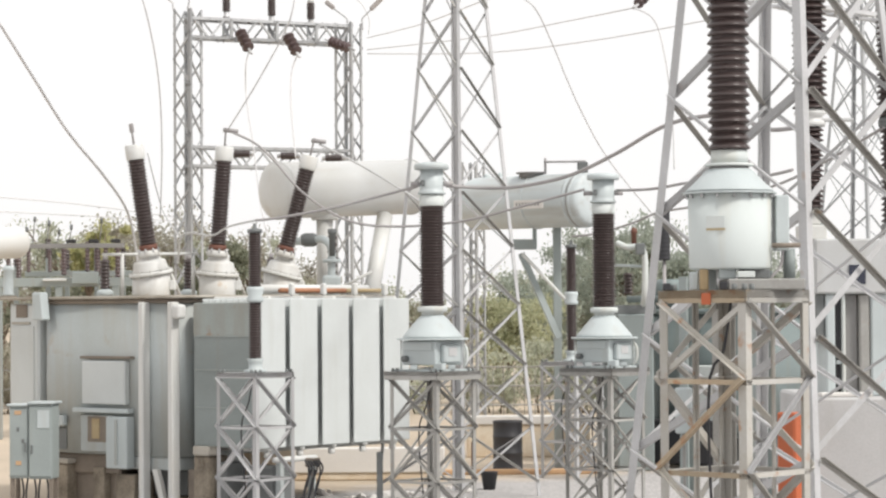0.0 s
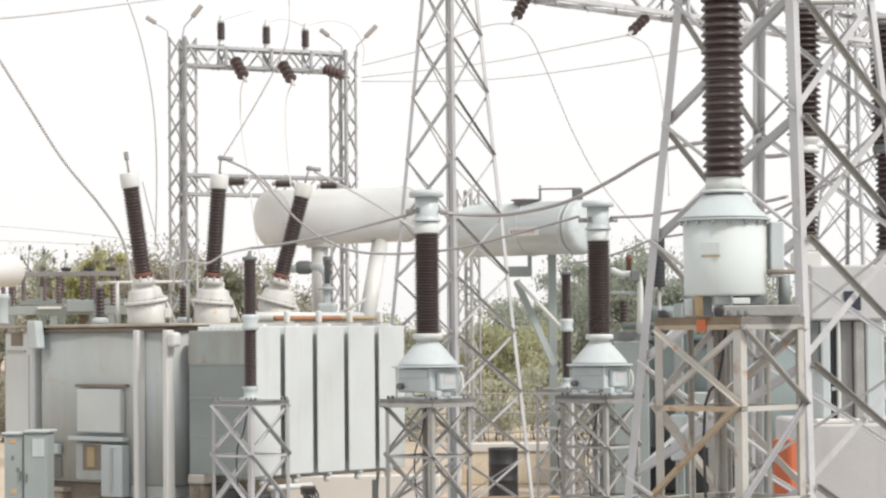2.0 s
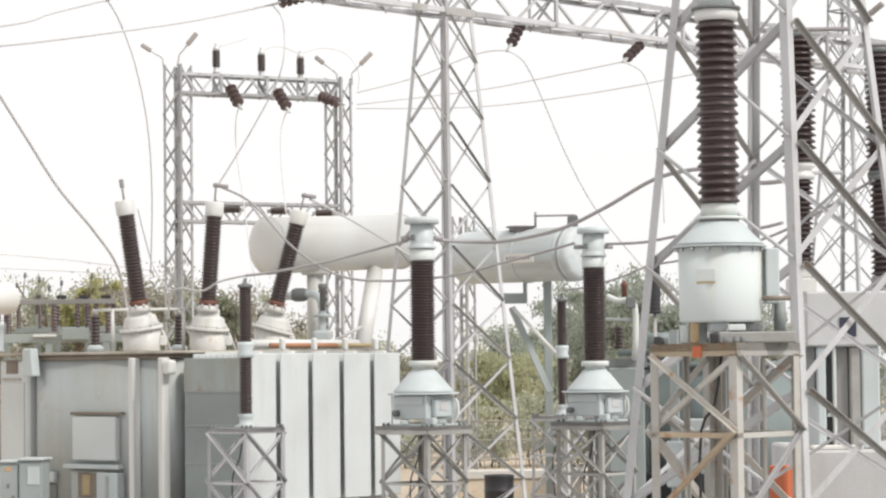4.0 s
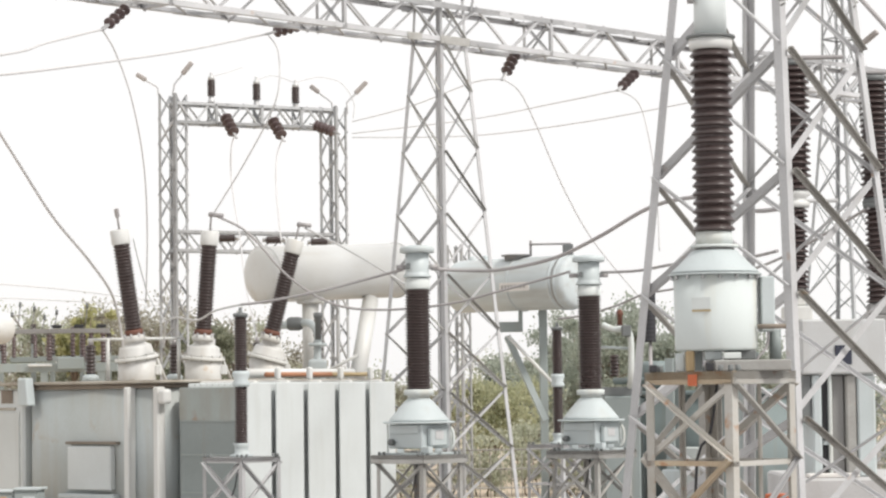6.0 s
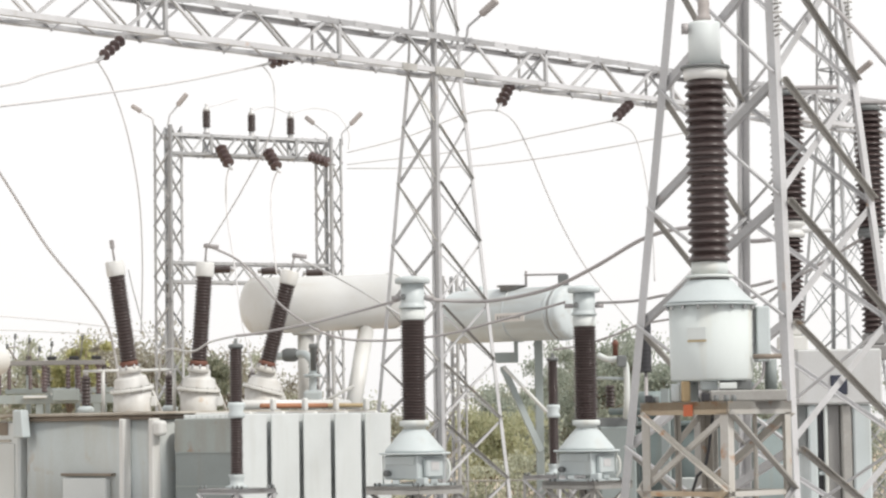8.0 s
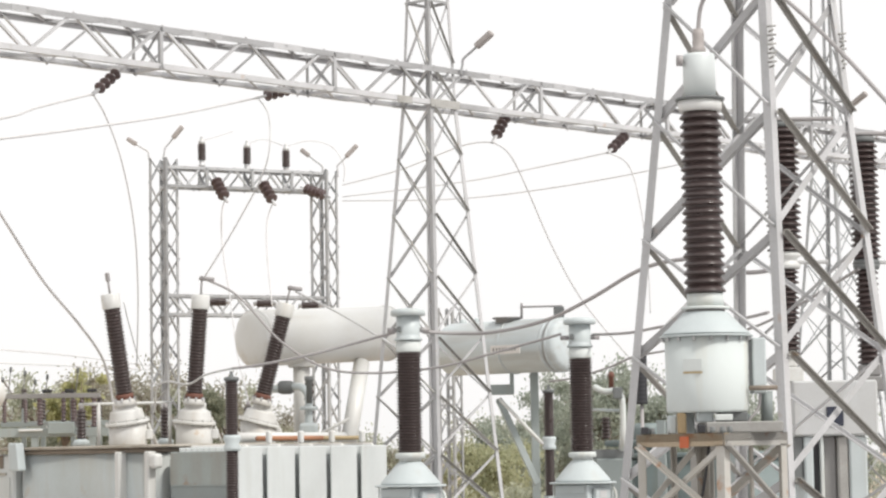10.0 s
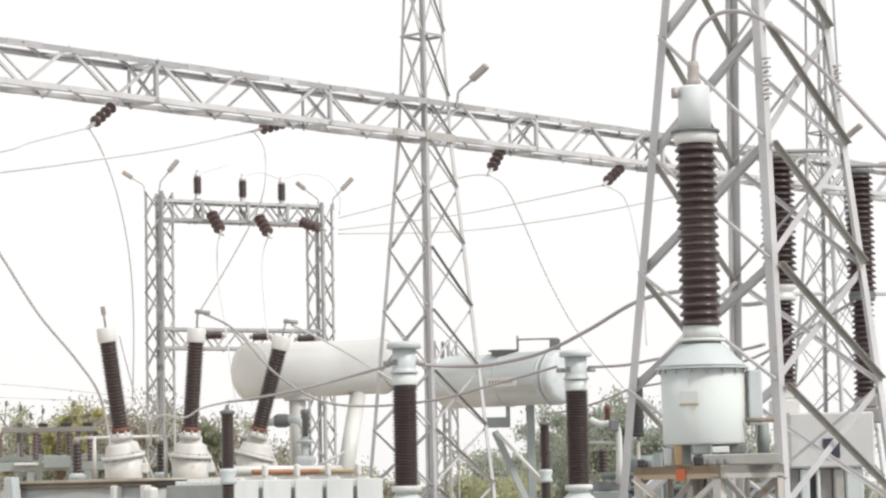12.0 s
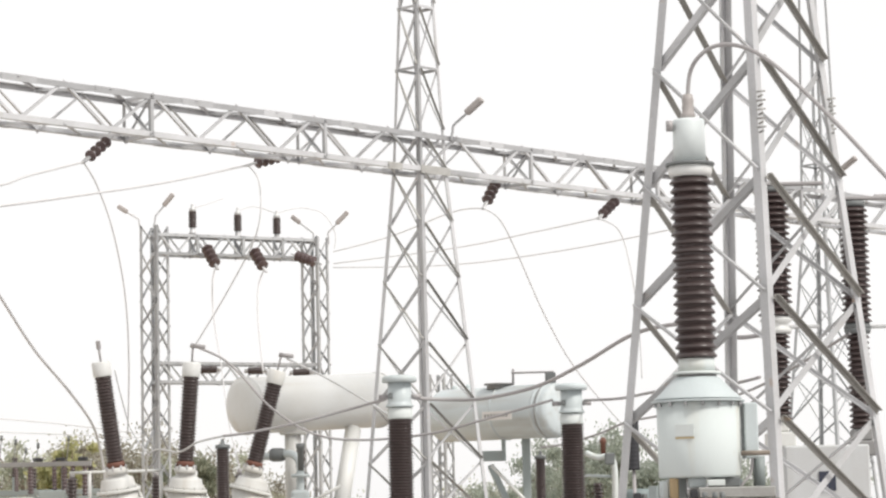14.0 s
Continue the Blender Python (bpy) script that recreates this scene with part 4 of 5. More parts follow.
def tank_fittings(label):
    a = (1.849, 49.3, 5.803)
    t = thing("tank_fittings", a, 0, label, "pipework")
    v = lambda p: Vector(p) - Vector(a)
    part("hatch", lathe([(0, -0.08), (0.24, -0.08), (0.24, 0.0), (0.3, 0.0), (0.3, 0.03), (0, 0.04)], 20, None, Matrix.Translation(v((1.741, 49.4, 5.776)))), GREY_MID, t, "grey round hatch")
    part("rail", rod(v((1.99, 49.2, 5.996)), v((2.765, 48.6, 5.966)), 0.02), ALU_DARK, t)
    part("rail_post", rod(v((2.011, 49.2, 5.786)), v((2.013, 49.2, 6.074)), 0.025), ALU_DARK, t)
    part("valve", box(-0.1, 0.1, -0.1, 0.1, -0.16, 0.1, 0.02), GREY_DARK, t).matrix_local = Matrix.Translation(v((2.709, 48.6, 5.857)))
    part("breather", lathe([(0, -0.1), (0.07, -0.1), (0.07, 0.12), (0.04, 0.16), (0, 0.16)], 12, None, Matrix.Translation(v((0.888, 50.3, 5.672)))), PAINT, t)
    part("breather", lathe([(0, -0.1), (0.05, -0.1), (0.05, 0.1), (0.03, 0.14), (0, 0.14)], 12, None, Matrix.Translation(v((1.147, 50.2, 5.711)))), PAINT, t)
    return t


tank_fittings("small grey hatch, valve and rail on the oil conservator")
conservator((0.661, 50.5, 5.235), (2.863, 48.5, 5.222), 0.525, "pale grey cylindrical oil conservator with a flanged end", TANK_GREY, (1.6, 2.66, 2.8), (2.76,))


def leg_pillar(x, y, z1, r, label, z0=3.3):
    t = thing("support_pillar", (x, y, 0), 0, label, "pillar", "conservator pillars")
    part("shaft", lathe([(0, z0), (r, z0), (r, z1), (0, z1)], 18), CREAM, t)
    part("saddle", box(-r * 1.6, r * 1.6, -r * 1.3, r * 1.3, z1 - 0.02, z1 + 0.1, 0.02), CREAM, t)
    return t


leg_pillar(-2.118, 44.96, 4.751, 0.15, "cream pillar under the oil conservator")
solid("support_pillar", rod((-1.28, 44.43, 3.386), (-1.06, 45.67, 4.81), 0.145, 18), CREAM, label="raked cream pillar under the oil conservator", category="pillar", group="conservator pillars")


# ---------------------------------------------------------------- far gantry
def gantry_column(at, side, h, label):
    t = thing("gantry_column", at, GRID + 10, label, "steel column", "far gantry columns")
    s = side / 2
    loop = ((-s, -s), (s, -s), (s, s), (-s, s))
    n = round(h / 0.62)
    for x, y in loop:
        part("leg", angle((x, y, 0), (x, y, h), 0.075, (-x, 0, 0), (0, -y, 0)), STEEL_FAR, t)
    for k in range(4):
        (x, y), (p, q) = loop[k], loop[(k + 1) % 4]
        out = Vector((x + p, y + q, 0)).normalized()
        for i in range(n):
            a, b = h * i / n, h * (i + 1) / n
            c, d = ((x, y, a), (p, q, b)) if i % 2 else ((p, q, a), (x, y, b))
            part("brace", angle(c, d, 0.042, (0, 0, 1), -out), STEEL_FAR, t)
    return t


GA, GB = (-6.076, 60, 8.41), (-2.313, 62, 8.28)
gantry_column((GA[0], GA[1], 0), 0.5, 10.335, "galvanised lattice column of the far gantry")
gantry_column((GB[0], GB[1], 0), 0.5, 10.212, "galvanised lattice column of the far gantry")
for za, zb in ((9.711, 9.568), (6.569, 6.546)):
    d = Vector((GB[0] - GA[0], GB[1] - GA[1], 0))
    lattice_beam((GA[0], GA[1], (za + zb) / 2), -math.degrees(math.atan2(d.x, d.y)), d.length, 0.52, 0.42,
                 "galvanised lattice beam of the far gantry", 0.07, 0.045, STEEL_FAR, "far gantry beams", (1.0, 2.2, 3.25) if za > 8 else ())


def tree(at, h, spread, leaves, material, seed, label, size=0.1, low=0.3):
    """A tapered trunk, forking limbs with twigs, and loose clumps of small leaves at their ends."""
    rng = random.Random(seed)
    t = thing("tree", at, 0, label, "tree", "trees behind the yard")
    trunk = bmesh.new()
    base = 0.022 * h
    lathe([(0, 0), (base, 0), (base * 0.7, h * 0.4), (base * 0.25, h * 0.8), (0, h * 0.82)], 7, trunk)
    tips = []
    for k in range(15):
        a, z = rng.uniform(0, 6.28), rng.uniform(low * h, 0.72 * h)
        ln = spread * rng.uniform(0.45, 1.0) * (1.1 - 0.5 * z / h)
        tip = Vector((math.cos(a) * ln, math.sin(a) * ln, min(z + rng.uniform(0.12, 0.4) * h, h * rng.uniform(0.86, 1.0))))
        root = Vector((0, 0, z))
        n = (tip - root).length
        lathe([(0, 0), (base * 0.4, 0), (base * 0.1, n), (0, n)], 5, trunk, aim(root, tip))
        for f in (0.45, 0.65, 0.8, 1.0):
            c = root.lerp(tip, f)
            end = c + Vector((rng.gauss(0, 1), rng.gauss(0, 1), rng.uniform(0, 1.2))) * 0.2 * spread
            n = (end - c).length
            lathe([(0, 0), (base * 0.14, 0), (0.004, n), (0, n)], 4, trunk, aim(c, end))
            tips.append(end)
    part("trunk", trunk, BARK, t)
    clumps = [(c, rng.uniform(0.07, 0.2) * spread) for c in rng.sample(tips, int(len(tips) * 0.72))]
    verts, faces = [], []
    for k in range(leaves):
        c, r = rng.choice(clumps)
        c = c + Vector((rng.gauss(0, 1), rng.gauss(0, 1), rng.gauss(0, 0.75))) * r
        e = Euler((rng.uniform(0, 6.28), rng.uniform(0, 6.28), rng.uniform(0, 6.28))).to_matrix()
        s = size * rng.uniform(0.6, 1.5)
        i = len(verts)
        verts += [c + e @ Vector(v) * s for v in ((-1, 0, 0), (0, -0.45, 0.12), (1, 0, 0), (0, 0.45, 0.12))]
        faces.append((i, i + 1, i + 2, i + 3))
    me = bpy.data.meshes.new("crown")
    me.from_pydata(verts, [], faces)
    me.materials.append(material)
    crown = new("crown", me)
    crown.parent = t
    crown["kind"] = "stuff"
    return t


# ---------------------------------------------------------------- strings and conductors of the near beam
for hook, clamp, discs, r in (((-4.406, 37.050, 8.894), (-4.646, 36.550, 8.553), 4, 0.09), ((-2.019, 40.300, 9.067), (-2.401, 39.950, 8.913), 4, 0.1),
                              ((1.581, 43.500, 9.017), (1.386, 43.200, 8.624), 4, 0.108), ((3.886, 46.000, 8.971), (3.551, 45.400, 8.620), 4, 0.1)):
    cap_and_pin(hook, clamp, discs, r, "brown disc insulator string hanging from the lattice beam", "tension strings of the beam")

cable("line_conductor", [(-4.709, 36.419, 8.464), (-4.988, 33.050, 7.803), (-4.728, 29.05, 7.128), (-4.585, 23.05, 6.187)], 0.015, WIRE, "thin grey overhead conductor")
cable("line_conductor", [(-2.522, 39.840, 8.864), (-3.365, 35.45, 8.013), (-4.183, 32.45, 7.45), (-4.632, 28.45, 6.804), (-5.062, 25.45, 6.346)], 0.015, WIRE, "thin grey overhead conductor")
cable("dropper", [(-4.709, 36.419, 8.464), (-4.621, 37.3, 8.224), (-4.45, 37.8, 7.598), (-4.369, 38.6, 6.725), (-4.407, 39.4, 5.732), (-4.514, 40.1, 4.609)], 0.0108, WIRE, "slack grey dropper from the beam to the transformer")
cable("dropper", [(-2.522, 39.840, 8.864), (-2.331, 39.600, 8.508), (-2.375, 39.5, 7.752), (-2.898, 40.4, 6.931), (-3.538, 41.15, 6.057)], 0.0108, WIRE, "slack grey dropper from the beam to the transformer")
cable("dropper", [(1.324, 43.104, 8.498), (1.622, 43.5, 8.331), (1.947, 44.5, 7.857), (2.474, 45.5, 6.796), (3.078, 46.5, 5.868), (4.021, 47.5, 4.829)], 0.0108, WIRE, "slack grey dropper from the beam")
cable("dropper", [(3.477, 45.268, 8.542), (3.9, 46, 8.397), (4.089, 46, 7.743), (4.213, 46, 6.696), (4.243, 46, 5.656)], 0.0108, WIRE, "slack grey dropper from the beam")
cable("line_conductor", [(1.324, 43.104, 8.498), (0.851, 47, 8.922), (-0.386, 55, 9.402), (-1.844, 62, 9.853)], 0.0112, WIRE, "thin grey overhead conductor")
cable("line_conductor", [(3.477, 45.268, 8.542), (2.595, 50, 8.869), (0.995, 56, 9.219), (-1.849, 62, 9.557)], 0.0112, WIRE, "thin grey overhead conductor")
cable("line_conductor", [(5.214, 48, 8.646), (3.277, 52, 8.697), (1.004, 57, 8.953), (-1.851, 62, 9.459)], 0.0112, WIRE, "thin grey overhead conductor")
cable("dropper", [(-6.702, 38, 7.496), (-6.321, 38.8, 6.742), (-5.907, 39.5, 5.966), (-5.474, 40.2, 5.355), (-5.194, 40.8, 4.877), (-5.125, 41.4, 4.483), (-5.061, 41.6, 3.931), (-5.047, 41.6, 3.422)], 0.0221, WIRE, "slack grey conductor coming down to the transformer")
cable("line_conductor", [(-14.836, 80, 6.866), (-11.907, 82, 6.649), (-9.219, 86, 6.365)], 0.0166, WIRE, "far thin overhead conductor")
cable("line_conductor", [(-14.836, 80, 6.383), (-11.909, 82, 6.282), (-9.22, 86, 6.23)], 0.0166, WIRE, "far thin overhead conductor")

# connections between transformer, arresters, current transformers and breaker
cable("jumper", [(-2.751, 36.8, 4.438), (-2.373, 36.7, 4.475), (-1.703, 36.5, 4.584), (-0.963, 36.5, 4.756), (-0.365, 36, 4.882)], 0.02, ALU_DARK, "dull conductor between an arrester and a current transformer")
cable("jumper", [(-3.473, 41.15, 6.056), (-3.048, 41, 5.842), (-2.717, 40.8, 5.528), (-2.249, 40.5, 5.009), (-1.563, 40.2, 4.565), (-0.795, 40, 4.443), (0.281, 39.7, 4.506), (1.163, 39.2, 4.698), (2.177, 38.6, 4.945)], 0.02, ALU_DARK, "dull conductor from a bushing to a current transformer")
cable("jumper", [(-2.08, 42.5, 5.928), (-1.429, 42, 5.569), (-0.81, 41.4, 5.176), (-0.255, 40.8, 4.795), (-0.191, 37, 4.587)], 0.018, ALU, "grey conductor from a bushing")
cable("jumper", [(0.04, 36, 4.889), (0.589, 36, 4.853), (1.061, 35.5, 4.842), (1.733, 34.5, 4.94), (2.261, 33, 5.137), (2.736, 31.5, 5.373), (3.067, 30.5, 5.423), (3.492, 30, 5.402), (3.79, 29.2, 5.18), (4.163, 28.8, 5.188)], 0.026, ALU_DARK, "thick dull conductor from a current transformer to the breaker")
cable("jumper", [(2.663, 38.6, 4.926), (3.145, 37.5, 4.895), (3.59, 36, 4.916), (4.314, 34, 4.887), (4.599, 33, 4.915)], 0.022, ALU_DARK, "dull conductor from a current transformer")
cable("jumper", [(2.39, 46.5, 4.452), (2.8, 46, 4.489), (3.351, 45, 4.627), (3.777, 44, 4.789), (4.271, 42, 4.83), (4.889, 36, 4.904), (5.092, 28.9, 5.175)], 0.02, ALU_DARK, "dull conductor from an arrester")
cable("jumper", [(2.148, 18.8, 6.28), (2.171, 18.8, 6.454), (2.229, 18.75, 6.561), (2.342, 18.7, 6.636), (2.492, 18.6, 6.627), (2.652, 18.4, 6.512), (2.845, 18.2, 6.289), (3.096, 17.8, 5.892), (3.36, 17.4, 5.446), (3.55, 17, 5.122)], 0.016, ALU_DARK, "stiff grey conductor bending over from the voltage transformer")
cable("jumper", [(5.45, 29.0, 6.775), (5.75, 28.98, 6.785), (6.2, 28.7, 6.8), (6.9, 28.3, 6.76)], 0.022, ALU_DARK, "dull conductor from the breaker")


cable("jumper", [(-2.751, 36.8, 4.438), (-3.174, 37.4, 4.376), (-3.517, 38.2, 4.264), (-3.921, 39, 4.331), (-4.142, 39.6, 4.247), (-4.223, 40, 3.885)], 0.016, ALU, "grey conductor from an arrester to the transformer cover")
cable("jumper", [(-4.7, 40, 5.642), (-4.605, 40, 5.235), (-4.448, 40, 4.694), (-4.142, 39.6, 4.265)], 0.012, ALU, "thin grey lead beside a bushing")


# ---------------------------------------------------------------- lamps
def yard_lamp(foot, bend, head, label, size=0.3):
    t = thing("yard_lamp", foot, 0, label, "lamp", "yard lamps")
    f, b, h = Vector(foot), Vector(bend), Vector(head)
    o = Vector((0, 0, 0))
    part("arm", sweep([o, (b - f) * 0.6, b - f, (b - f).lerp(h - f, 0.6), h - f], 0.022, 8, 5), STEEL, t)
    m = aim(h - f, (h - f) + (h - b))
    shade = box(-0.07, 0.07, -0.05, 0.06, -0.05, size, 0.03, segments=2)
    shade.transform(m)
    part("shade", shade, LAMP, t, "flat dull grey lamp head")
    return t


yard_lamp((0.769, 42, 9.515), (0.823, 42, 9.784), (1.074, 41.9, 9.994), "curved lamp arm with a flat dull head on the tower", 0.32)
yard_lamp((9.145, 53, 10.196), (9.186, 53, 10.317), (9.331, 52.9, 10.433), "curved lamp arm with a flat dull head on the far tower", 0.34)
yard_lamp((-6.087, 60, 10.328), (-6.03, 60, 10.6), (-5.81, 60, 10.869), "curved lamp arm with a flat dull head on the gantry", 0.32)
yard_lamp((-1.953, 62, 10.053), (-1.962, 62, 10.336), (-1.719, 62, 10.585), "curved lamp arm with a flat dull head on the gantry", 0.36)
yard_lamp((-6.399, 60, 10.253), (-6.451, 60, 10.527), (-6.761, 60, 10.725), "curved lamp arm with a flat dull head on the gantry", 0.22)
yard_lamp((-2.303, 62, 10.061), (-2.354, 62, 10.344), (-2.7, 62, 10.62), "curved lamp arm with a flat dull head on the gantry", 0.22)


# ---------------------------------------------------------------- insulators of the far gantry
def small_post(at, h, r, label, group):
    t = thing("post_insulator", at, 0, label, "insulator", group)
    part("base", lathe([(0, 0), (r * 0.9, 0), (r * 0.9, 0.03), (r * 0.7, 0.05), (r * 0.7, 0.15), (0, 0.15)], 12), STEEL, t)
    part("insulator", lathe(sheds(0.15, h - 0.18, r * 0.85, r * 1.1, 7, 1, 14)), BROWN, t)
    part("cap", lathe([(0, h - 0.18), (r * 0.9, h - 0.18), (r * 0.8, h - 0.1), (r * 0.4, h - 0.08), (r * 0.4, h), (0, h)], 12), ALU, t)
    return t


for p in ((-5.188, 60.4, 10.191), (-4.131, 60.9, 10.143), (-3.209, 61.4, 10.111)):
    small_post(p, 0.72, 0.095, "small brown post insulator on the far gantry beam", "gantry post insulators")
for a, b, discs, r in (((-4.861, 60.2, 9.86), (-4.605, 59.8, 9.375), 4, 0.15), ((-3.752, 60.7, 9.808), (-3.488, 60.3, 9.334), 4, 0.15), ((-2.766, 61.3, 9.713), (-2.274, 61, 9.504), 5, 0.14)):
    cap_and_pin(a, b, discs, r, "short brown insulator string on the far gantry", "gantry strings")


def rod_insulator(at, to, r, label):
    """A level rod insulator with close sheds and a metal cap at each end."""
    n = (Vector(to) - Vector(at)).length
    t = thing("rod_insulator", at, 0, label, "insulator", "level insulators of the far gantry")
    t.matrix_world = aim(at, to)
    part("insulator", lathe(sheds(0.03, n - 0.03, r * 0.78, r, 8, 1, 16)), BROWN, t)
    for z in (-0.06, n - 0.03):
        part("cap", lathe([(0, z), (r * 0.5, z), (r * 0.5, z + 0.09), (0, z + 0.09)], 12), STEEL, t)
    return t


for a, b in (((-4.95, 59.2, 6.818), (-4.524, 59.2, 6.822)), ((-3.879, 59.7, 6.798), (-3.45, 59.7, 6.802)), ((-2.835, 60.3, 6.771), (-2.388, 60.3, 6.774))):
    rod_insulator(a, b, 0.1, "short level brown insulator on the lower gantry beam")
cable("dropper", [(-4.608, 60, 9.341), (-4.694, 60, 8.962), (-4.677, 60, 8.146), (-4.354, 58, 6.797), (-3.777, 52, 5.36), (-2.977, 43.5, 4.111)], 0.0166, WIRE, "thin grey dropper of the far gantry")
cable("dropper", [(-3.487, 60.5, 9.286), (-3.63, 60.5, 8.85), (-3.612, 60, 7.988), (-3.45, 59, 6.706)], 0.0166, WIRE, "thin grey dropper of the far gantry")
cable("jumper", [(-5.18, 60.4, 10.824), (-4.9, 61, 10.978), (-4.557, 62, 11.239)], 0.0108, WIRE, "thin grey jumper of the far gantry")
cable("jumper", [(-4.122, 60.9, 10.782), (-3.758, 61.5, 10.961), (-3.227, 61.4, 10.769)], 0.0108, WIRE, "thin grey jumper of the far gantry")
cable("jumper", [(-3.199, 61.4, 10.768), (-2.658, 61.8, 10.947), (-2.108, 62, 10.82), (-1.807, 62, 10.361), (-1.815, 62, 9.937)], 0.0108, WIRE, "thin grey jumper of the far gantry")


# ---------------------------------------------------------------- breaker base, cabinet, plinth, orange box
bx, by = POLE_A[0], POLE_A[1]
solid("plinth", box(-0.1, 9.0, -0.6, 2.4, 0, 2.089, 0.03), CONCRETE, (4.288, 29.0, 0), 0,
      "pale concrete plinth wall under the breaker", "plinth", kind="structure")


def breaker_cabinet(at, label):
    t = thing("breaker_cabinet", at, 0, label, "cabinet")
    part("header", box(-0.1, 0.87, -0.35, 0.5, 1.172, 1.799, 0.02), CONCRETE_PAINT, t)
    # Solid dark block: the shade inside the bay is put in as colour.
    part("dark_bay", box(-0.09, 0.015, -0.26, 0.4, 0.62, 1.166, 0.01), GREY_DARK, t, "dark block painted as the shade of an open bay")
    part("door_panel", box(0.02, 0.125, -0.3, 0.45, 0.02, 1.166, 0.02), PAINT, t)
    part("frame", box(0.205, 0.245, -0.3, 0.4, 0.02, 1.166, 0.012), WHITE, t)
    part("post", box(0.25, 0.4, -0.2, 0.4, 0.0, 1.166, 0.015), GREY_MID, t, "darker grey post")
    part("post", box(0.405, 0.53, -0.28, 0.4, 0.0, 1.166, 0.02), STAND_GREY, t)
    part("post", box(0.535, 0.74, -0.3, 0.4, 0.0, 1.166, 0.02), PAINT, t)
    # Black fillers paint the darkness of the gaps between door panel and frame.
    part("vent_slot", box(0.13, 0.2, -0.22, 0.3, 0.42, 1.14, 0), BLACK, t, "narrow black filler painted as the shade of a slot")
    part("vent_slot", box(0.135, 0.195, -0.22, 0.3, 0.06, 0.36, 0), BLACK, t, "narrow black filler painted as the shade of a slot")
    part("slot_bar", box(0.14, 0.26, -0.26, -0.2, 0.365, 0.41, 0.006), PAINT, t)
    part("window", box(0.278, 0.47, -0.37, -0.352, 1.28, 1.5, 0.004), BLUE, t, "small dark blue window")
    part("plinth_sill", box(-0.08, 0.5, -0.56, -0.32, 0.002, 0.05, 0.01), COPING, t)
    part("back", box(0.03, 0.72, 0.41, 0.45, 0.0, 1.166, 0.01), PAINT_GREEN, t)
    return t


breaker_cabinet((4.344, 29.0, 2.089), "white steel breaker cabinet on a concrete plinth")


def orange_box(at, label):
    t = thing("hose_box", at, GRID, label, "cabinet")
    part("body", box(-0.12, 0.12, -0.12, 0.12, 0.3, 1.95, 0.015), ORANGE, t)
    part("door", box(-0.1, 0.1, -0.135, -0.122, 0.5, 1.85, 0.005), ORANGE, t)
    for x in (-0.09, 0.09):
        part("leg", box(x - 0.02, x + 0.02, -0.1, 0.1, 0, 0.3, 0.004), GREY_DARK, t)
    return t


orange_box((3.839, 27.8, 0), "tall orange steel box beside the plinth")


def steel_post(at, h, w, label, material=PAINT_GREEN):
    t = thing("steel_post", at, GRID, label, "steel post", "breaker support posts")
    for s in (-1, 1):
        part("flange", box(-w / 2, w / 2, s * w / 2 - 0.006, s * w / 2 + 0.006, 0, h, 0.002), material, t)
    part("web", box(-0.006, 0.006, -w / 2 + 0.008, w / 2 - 0.008, 0, h, 0.002), material, t)
    part("base_plate", box(-w * 0.8, w * 0.8, -w * 0.8, w * 0.8, 0, 0.02, 0.004), material, t)
    return t


steel_post((2.84, 25.5, 0), 3.481, 0.17, "wide olive steel post behind the voltage transformer stand", OLIVE_STEEL)
steel_post((3.42, 27, 0), 3.5, 0.17, "grey-green steel post behind the voltage transformer stand")
steel_post((2.505, 26, 0), 3.432, 0.1, "grey-green steel post behind the voltage transformer stand")


def wall_box(at, turn, w, h, label):
    t = thing("junction_box", at, turn, label, "electrical box")
    part("body", box(-w / 2, w / 2, 0, 0.12, 0, h, 0.012), PAINT, t)
    d = part("door", box(-w / 2 + 0.012, w / 2 - 0.012, -0.014, -0.001, 0.015, h - 0.015, 0.005), PAINT, t)
    part("handle", box(w * 0.25, w * 0.32, -0.03, -0.0145, h * 0.4, h * 0.55, 0.003), GREY_DARK, d)
    part("conduit", rod((0, 0.06, -at[2]), (0, 0.06, -0.002), 0.018, 8), STAND_GREY, t, "thin grey conduit below")
    return t


wall_box((2.462, 25.8, 1.82), 0, 0.17, 0.47, "small pale blue-grey electrical box on a conduit")


# ---------------------------------------------------------------- second transformer behind the towers
def second_transformer(at, turn, label):
    t = thing("power_transformer", at, turn, label, "power transformer")
    part("tank", vertical_tank(-1.7, 1.9, 0, 4.0, 0.6, 3.0, 0.25), TEAL, t)
    part("cover", vertical_tank(-1.8, 2.0, -0.1, 4.1, 3.0, 3.1, 0.2), TEAL, t)
    for k in range(4):
        part("rib", box(-1.5 + k * 0.95, -1.38 + k * 0.95, -0.09, -0.004, 0.7, 2.95, 0.01), TEAL, t)
    part("skid", box(-1.6, 1.8, 0.3, 3.7, 0, 0.6, 0.02), GREY_DARK, t)
    part("base_beam", box(-1.3, 1.5, -0.7, -0.35, 0.1, 0.95, 0.03), BLACK, t, "dark base beam")
    part("cabinet", box(0.5, 1.2, -0.45, -0.1, 0.6, 2.0, 0.02), WHITE, t)
    part("turret", lathe([(0, 3.1), (0.3, 3.1), (0.3, 3.6), (0.22, 3.7), (0, 3.7)], 20, None, Matrix.Translation((-0.9, 1.0, 0))), TEAL, t)
    part("pipe", rod((-1.4, 0.3, 3.3), (1.7, 0.3, 3.3), 0.07), TEAL, t)
    return t


second_transformer((4.602, 49.5, 0), GRID, "faded grey-green power transformer beyond the towers")


